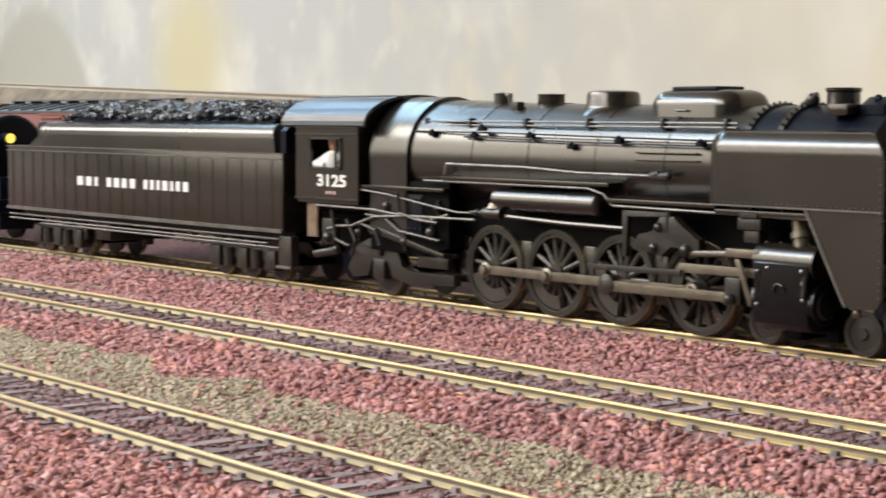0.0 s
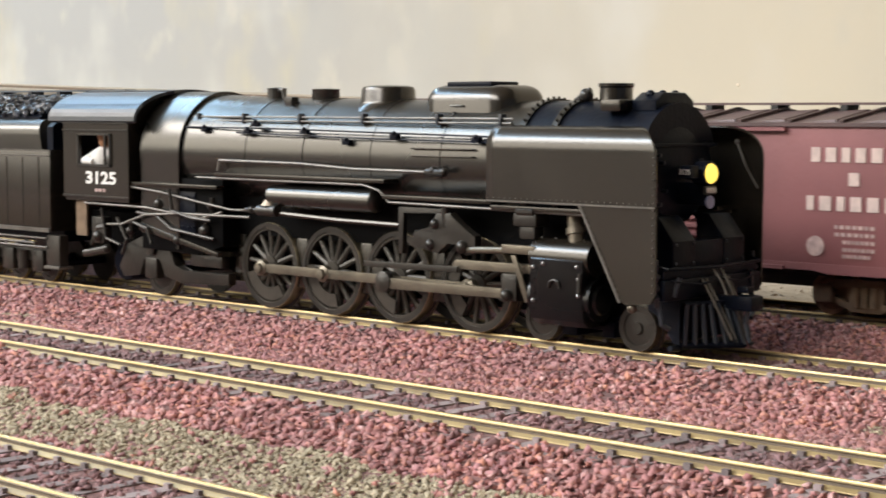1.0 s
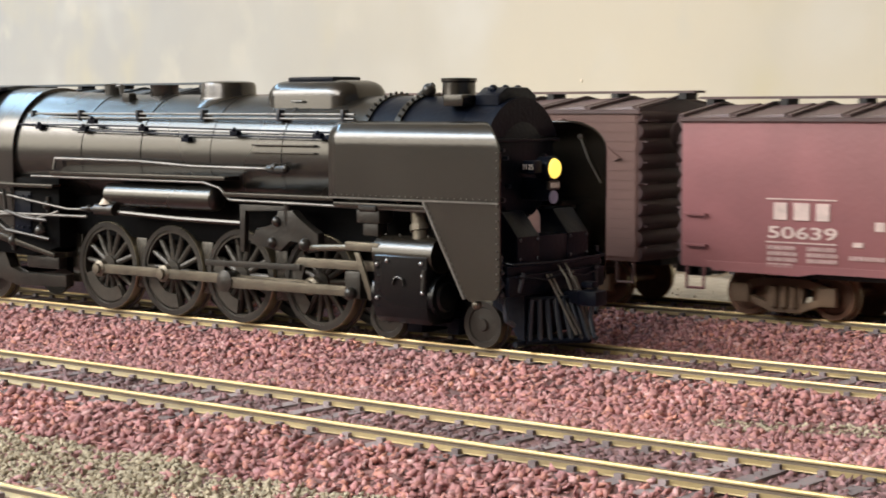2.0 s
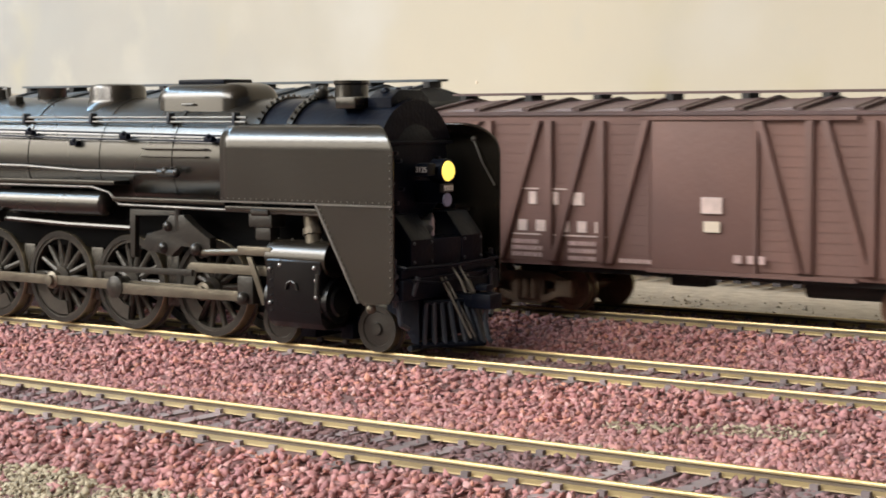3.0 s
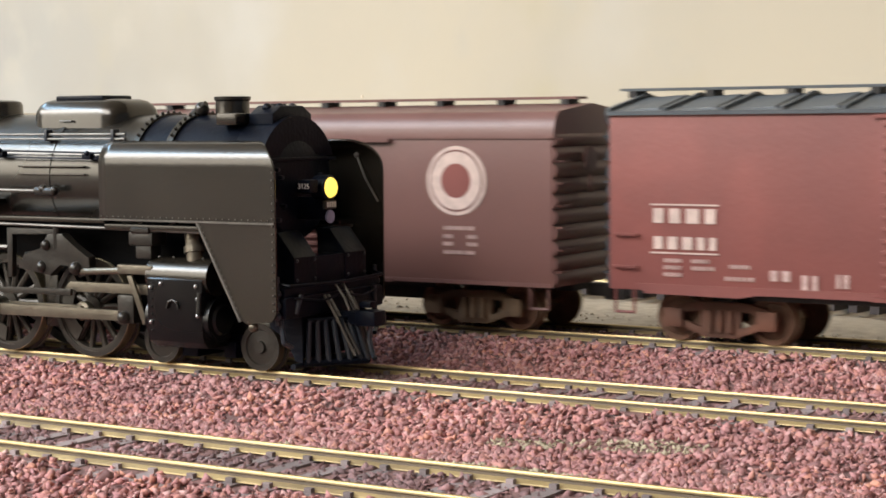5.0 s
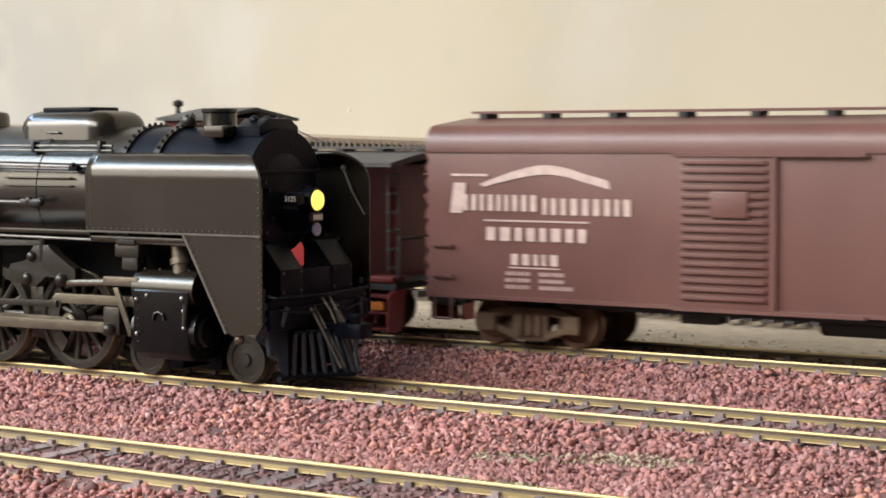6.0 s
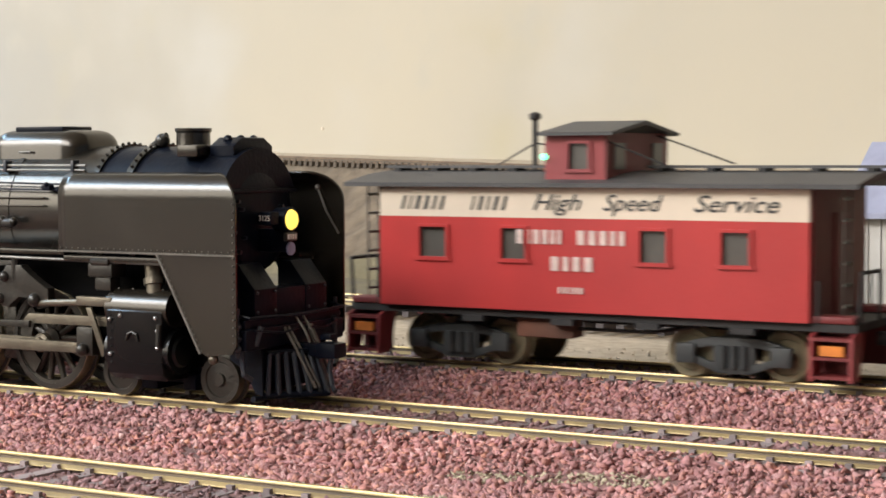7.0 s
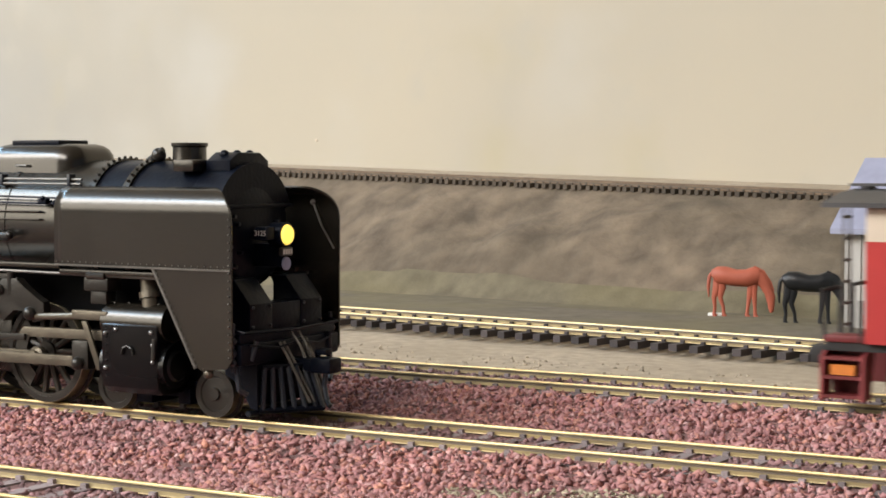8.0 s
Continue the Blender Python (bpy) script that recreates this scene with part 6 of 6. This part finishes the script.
tube(bm, [(25.5, 6, 47), (14, 6, 41)], 0.2)
tube(bm, [(25.5, 6, 47), (39.2, 6, 45)], 0.2)
part("stay_wire", bm, BLACK, caboose)
YC = -HALF - 0.15
bm = bars(B(), 4.8, 33.0, 11.4, 2.9, 6, YC, 101, 0.5)
bars(bm, 22, 33.0, 9.2, 2.9, 5, YC, 102, 0.5)
for v in bm.verts:
    v.co.x += (v.co.z - 33) * 0.3
part("band_lettering", bm, GREYTRUCK, caboose)
for txt, x, w in (("High", 37, 11), ("Speed", 53, 13), ("Service", 72.5, 17.5)):
    words("slogan", txt, 3.4, (x, YC, 33.2), GREYTRUCK, caboose, w, 0.35, 0.02)
bm = bars(B(), 33.2, 26.2, 11, 2.9, 6, YC, 103, 0.25)
bars(bm, 47, 26.2, 11.4, 2.9, 5, YC, 104, 0.25)
bars(bm, 41, 20.8, 10.4, 2.9, 4, YC, 105, 0.25)
bars(bm, 43, 16.2, 6, 1.3, 5, YC, 106, 0.3)
part("lettering", bm, PINKWHITE, caboose, "pinkish white lettering rows")
for x0, d in ((0, -1), (CL, 1)):
    a, b = (x0 - 8.2, x0) if d < 0 else (x0, x0 + 9.0)
    for s in (-1, 1):
        mid = (a + b) / 2
        y0, y1 = min(s * 12, s * 18), max(s * 12, s * 18)
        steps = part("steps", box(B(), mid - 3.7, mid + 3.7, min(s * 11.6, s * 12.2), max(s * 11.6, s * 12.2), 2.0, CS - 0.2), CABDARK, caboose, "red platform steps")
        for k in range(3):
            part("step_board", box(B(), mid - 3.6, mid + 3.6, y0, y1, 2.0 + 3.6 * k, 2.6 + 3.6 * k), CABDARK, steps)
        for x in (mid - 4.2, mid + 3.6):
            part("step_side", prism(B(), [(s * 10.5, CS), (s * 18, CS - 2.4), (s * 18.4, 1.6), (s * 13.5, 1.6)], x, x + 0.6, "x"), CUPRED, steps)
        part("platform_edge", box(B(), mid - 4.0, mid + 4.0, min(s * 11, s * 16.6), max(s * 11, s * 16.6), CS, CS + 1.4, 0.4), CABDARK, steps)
        part("tread", box(B(), (a + b) / 2 - 2.3, (a + b) / 2 + 2.3, min(s * 17.0, s * 17.7), max(s * 17.0, s * 17.7), 6.4, 8.3), ORANGE, steps, "orange step face")
        bm = tube(B(), [((a + b) / 2 + d * 4.4, s * 15, CS), ((a + b) / 2 + d * 5, s * 15, CS + 9.6), ((a + b) / 2 + d * 5, s * 4, CS + 9.6), ((a + b) / 2 + d * 5, s * 4, CS)], 0.4)
        tube(bm, [((a + b) / 2 - d * 3, s * 16.4, CS), ((a + b) / 2 - d * 3, s * 16.4, CS + 8)], 0.35)
        part("end_rail", bm, BLACK, caboose)
    bm = B()
    xl = x0 + d * 5.5
    for y in (-13.6, -9.4):
        rod(bm, (xl, y, CS), (xl, y, CE + 1.6), 0.22, None, 6)
    for k in range(6):
        rod(bm, (xl, -13.9, CS + 3 + 4.1 * k), (xl, -9.2, CS + 3 + 4.1 * k), 0.34, None, 6)
    part("end_ladder", bm, PIPE, caboose, "thin pale end ladder")
    coupler(caboose, x0 + d * 8, d)
bm = box(B(), 32, 45, -14.6, -9, 6.6, 10.8, 0.5)
part("tool_box", bm, RUST, caboose)
bm = B()
for y in (-12, 12):
    tube(bm, [(26, y, 10.4), (36, y, 8.6), (62, y, 8.6), (72, y, 10.4)], 0.35)
box(bm, 8, CL - 8, -4, 4, 9, 10.8)
for x in (20, 41, 60, 80):
    box(bm, x, x + 5, -16.8, -15, 9.6, 10.8)
part("truss_rod", bm, BLACK, caboose)
truck(caboose, 17, GREYTRUCK, WHEELG)
truck(caboose, CL - 17, GREYTRUCK, WHEELG)

TRAIN = ((old_car, -114.4), (wood_car, -265.5), (red_car, -414.8), (brown_car, -564.4), (caboose, -678.8))

# ---- beyond the back track ----
def loft(bm, spine, n=14):
    """An oval skin along a spine of (x, z, half width, half depth) in the plane y = 0."""
    rings = []
    for k, (x, z, w, h) in enumerate(spine):
        p, q = spine[max(0, k - 1)], spine[min(len(spine) - 1, k + 1)]
        dx, dz = q[0] - p[0], q[1] - p[1]
        d = math.hypot(dx, dz) or 1.0
        rings.append([bm.verts.new((x - dz / d * h * math.cos(a), w * math.sin(a), z + dx / d * h * math.cos(a))) for a in [2 * math.pi * j / n for j in range(n)]])
    for a, b in zip(rings, rings[1:]):
        for j in range(n):
            bm.faces.new((a[j], a[(j + 1) % n], b[(j + 1) % n], b[j]))
    bm.faces.new(rings[0][::-1])
    bm.faces.new(rings[-1])
    return bm


def horse(name, at, mat, turn, label):
    h = thing(name, at, label, "model horse", "grazing horses", turn)
    bm = loft(B(), [(-8.4, 13.2, 0.5, 0.7), (-8.0, 13.5, 1.7, 2.0), (-6.6, 13.7, 2.5, 2.9), (-4.0, 13.6, 2.7, 3.1), (-0.5, 12.9, 2.7, 2.8), (3.0, 12.9, 2.6, 2.9), (5.4, 13.6, 2.2, 3.1), (7.0, 13.4, 1.6, 2.6)])
    part("body", bm, mat, h)
    bm = loft(B(), [(5.6, 14.0, 1.5, 2.4), (7.6, 13.0, 1.3, 2.3), (9.2, 10.8, 1.1, 1.9), (10.4, 8.4, 1.0, 1.6), (10.9, 6.6, 1.1, 1.6), (11.1, 4.6, 0.95, 1.2), (11.2, 2.6, 0.75, 0.85), (11.2, 1.7, 0.45, 0.5)])
    for y in (-0.7, 0.7):
        rod(bm, (10.4, y, 7.8), (9.8, y * 1.5, 9.2), 0.42, 0.1, 6)
    part("neck_and_head", bm, mat, h)
    part("mane", loft(B(), [(5.4, 16.8, 0.25, 0.35), (8.4, 15.2, 0.3, 0.5), (10.8, 11.6, 0.3, 0.5), (11.9, 8.8, 0.2, 0.3)], 8), mat, h)
    for x, y, dx in ((5.4, -1.4, 0.5), (4.6, 1.4, -1.4), (-6.4, -1.4, -1.2), (-5.4, 1.4, 1.0)):
        back = x < 0
        bm = loft(B(), [(x, 13.0, 1.0, 1.5), (x + dx * 0.2, 9.6, 0.95, 1.5 if back else 1.1), (x + dx * 0.5 - (0.7 if back else 0), 6.2, 0.65, 0.8), (x + dx * 0.8, 3.2, 0.5, 0.55), (x + dx, 0.9, 0.55, 0.6), (x + dx + 0.3, 0.0, 0.7, 0.85)], 10)
        part("leg", bm, mat, h)
    part("tail", loft(B(), [(-8.0, 15.0, 0.4, 0.5), (-9.2, 13.4, 0.6, 0.6), (-9.6, 10.0, 0.7, 0.6), (-9.4, 6.4, 0.2, 0.2)], 8), mat, h)
    return h


horse("model_horse", (101, 279, back_height(101, 279) - 0.2), HORSE_RED, 14, "red-brown plastic horse grazing below the bank")
horse("model_horse", (129.5, 268, back_height(129.5, 268) - 0.2), HORSE_BLACK, 20, "black plastic horse grazing below the bank")
bm = box(B(), 0, 5, -1.2, 1.2, 0, 1.2, 0.4)
tagged(new("pale_stone", soften(finish("pale_stone", bm, WHITE))), "small pale stone on the meadow", "stone").matrix_basis = pose(0.091, 0.279, (back_height(91, 279) - 0.2) * MM)
barn = thing("model_barn", (142, 264, back_height(142, 264) - 0.4), "grey-white boarded model barn with lavender roof", "model barn", "", -8.3)
bm = box(B(), 0, 60, 0, 40, 0, 33)
prism(bm, [(0, 33), (40, 33), (20, 50)], 0, 60, "x")
part("wall", bm, BARN, barn)
bm = prism(B(), [(-4, 29.6), (20, 51.5), (20, 53.2), (-4, 31.3)], -3, 63, "x")
prism(bm, [(44, 29.6), (20, 51.5), (20, 53.2), (44, 31.3)], -3, 63, "x")
part("roof", bm, BARNROOF, barn, "lavender-grey roof")
first = part("batten", box(B(), 1, 1.5, -0.5, 0.1, 0, 33), BARN, barn)
for k in range(1, 14):
    again("batten", first, barn, (4.2 * k, 0, 0))


# ---- what moves: the freight train rolls forward, its wheels turn ----
RUN = ((0, 0.0), (0.5, 58.3), (1.0, 116.2), (1.5, 174.1), (2.0, 231.4), (3.3, 378.6), (3.5, 401.0), (4.0, 456.9), (4.5, 512.3), (6.0, 677.0), (6.5, 731.3), (7.0, 785.7), (7.5, 839.8), (8.0, 893.9))


def way(t):
    return float(np.interp(t, [r[0] for r in RUN], [r[1] for r in RUN]))


def motions():
    for car, s in TRAIN:
        walk(car, [(t, pose((s + u) * MM, TRAIN_Y * MM, TRAIN_Z * MM)) for t, u in RUN])
    times = [k * 2 / 30 for k in range(121)]
    for w in WHEELS:
        at = w.matrix_basis.translation.copy()
        walk(w, [(t, Matrix.Translation(at) @ Matrix.Rotation(way(t) / 4.8, 4, "Y")) for t in times])


motions()
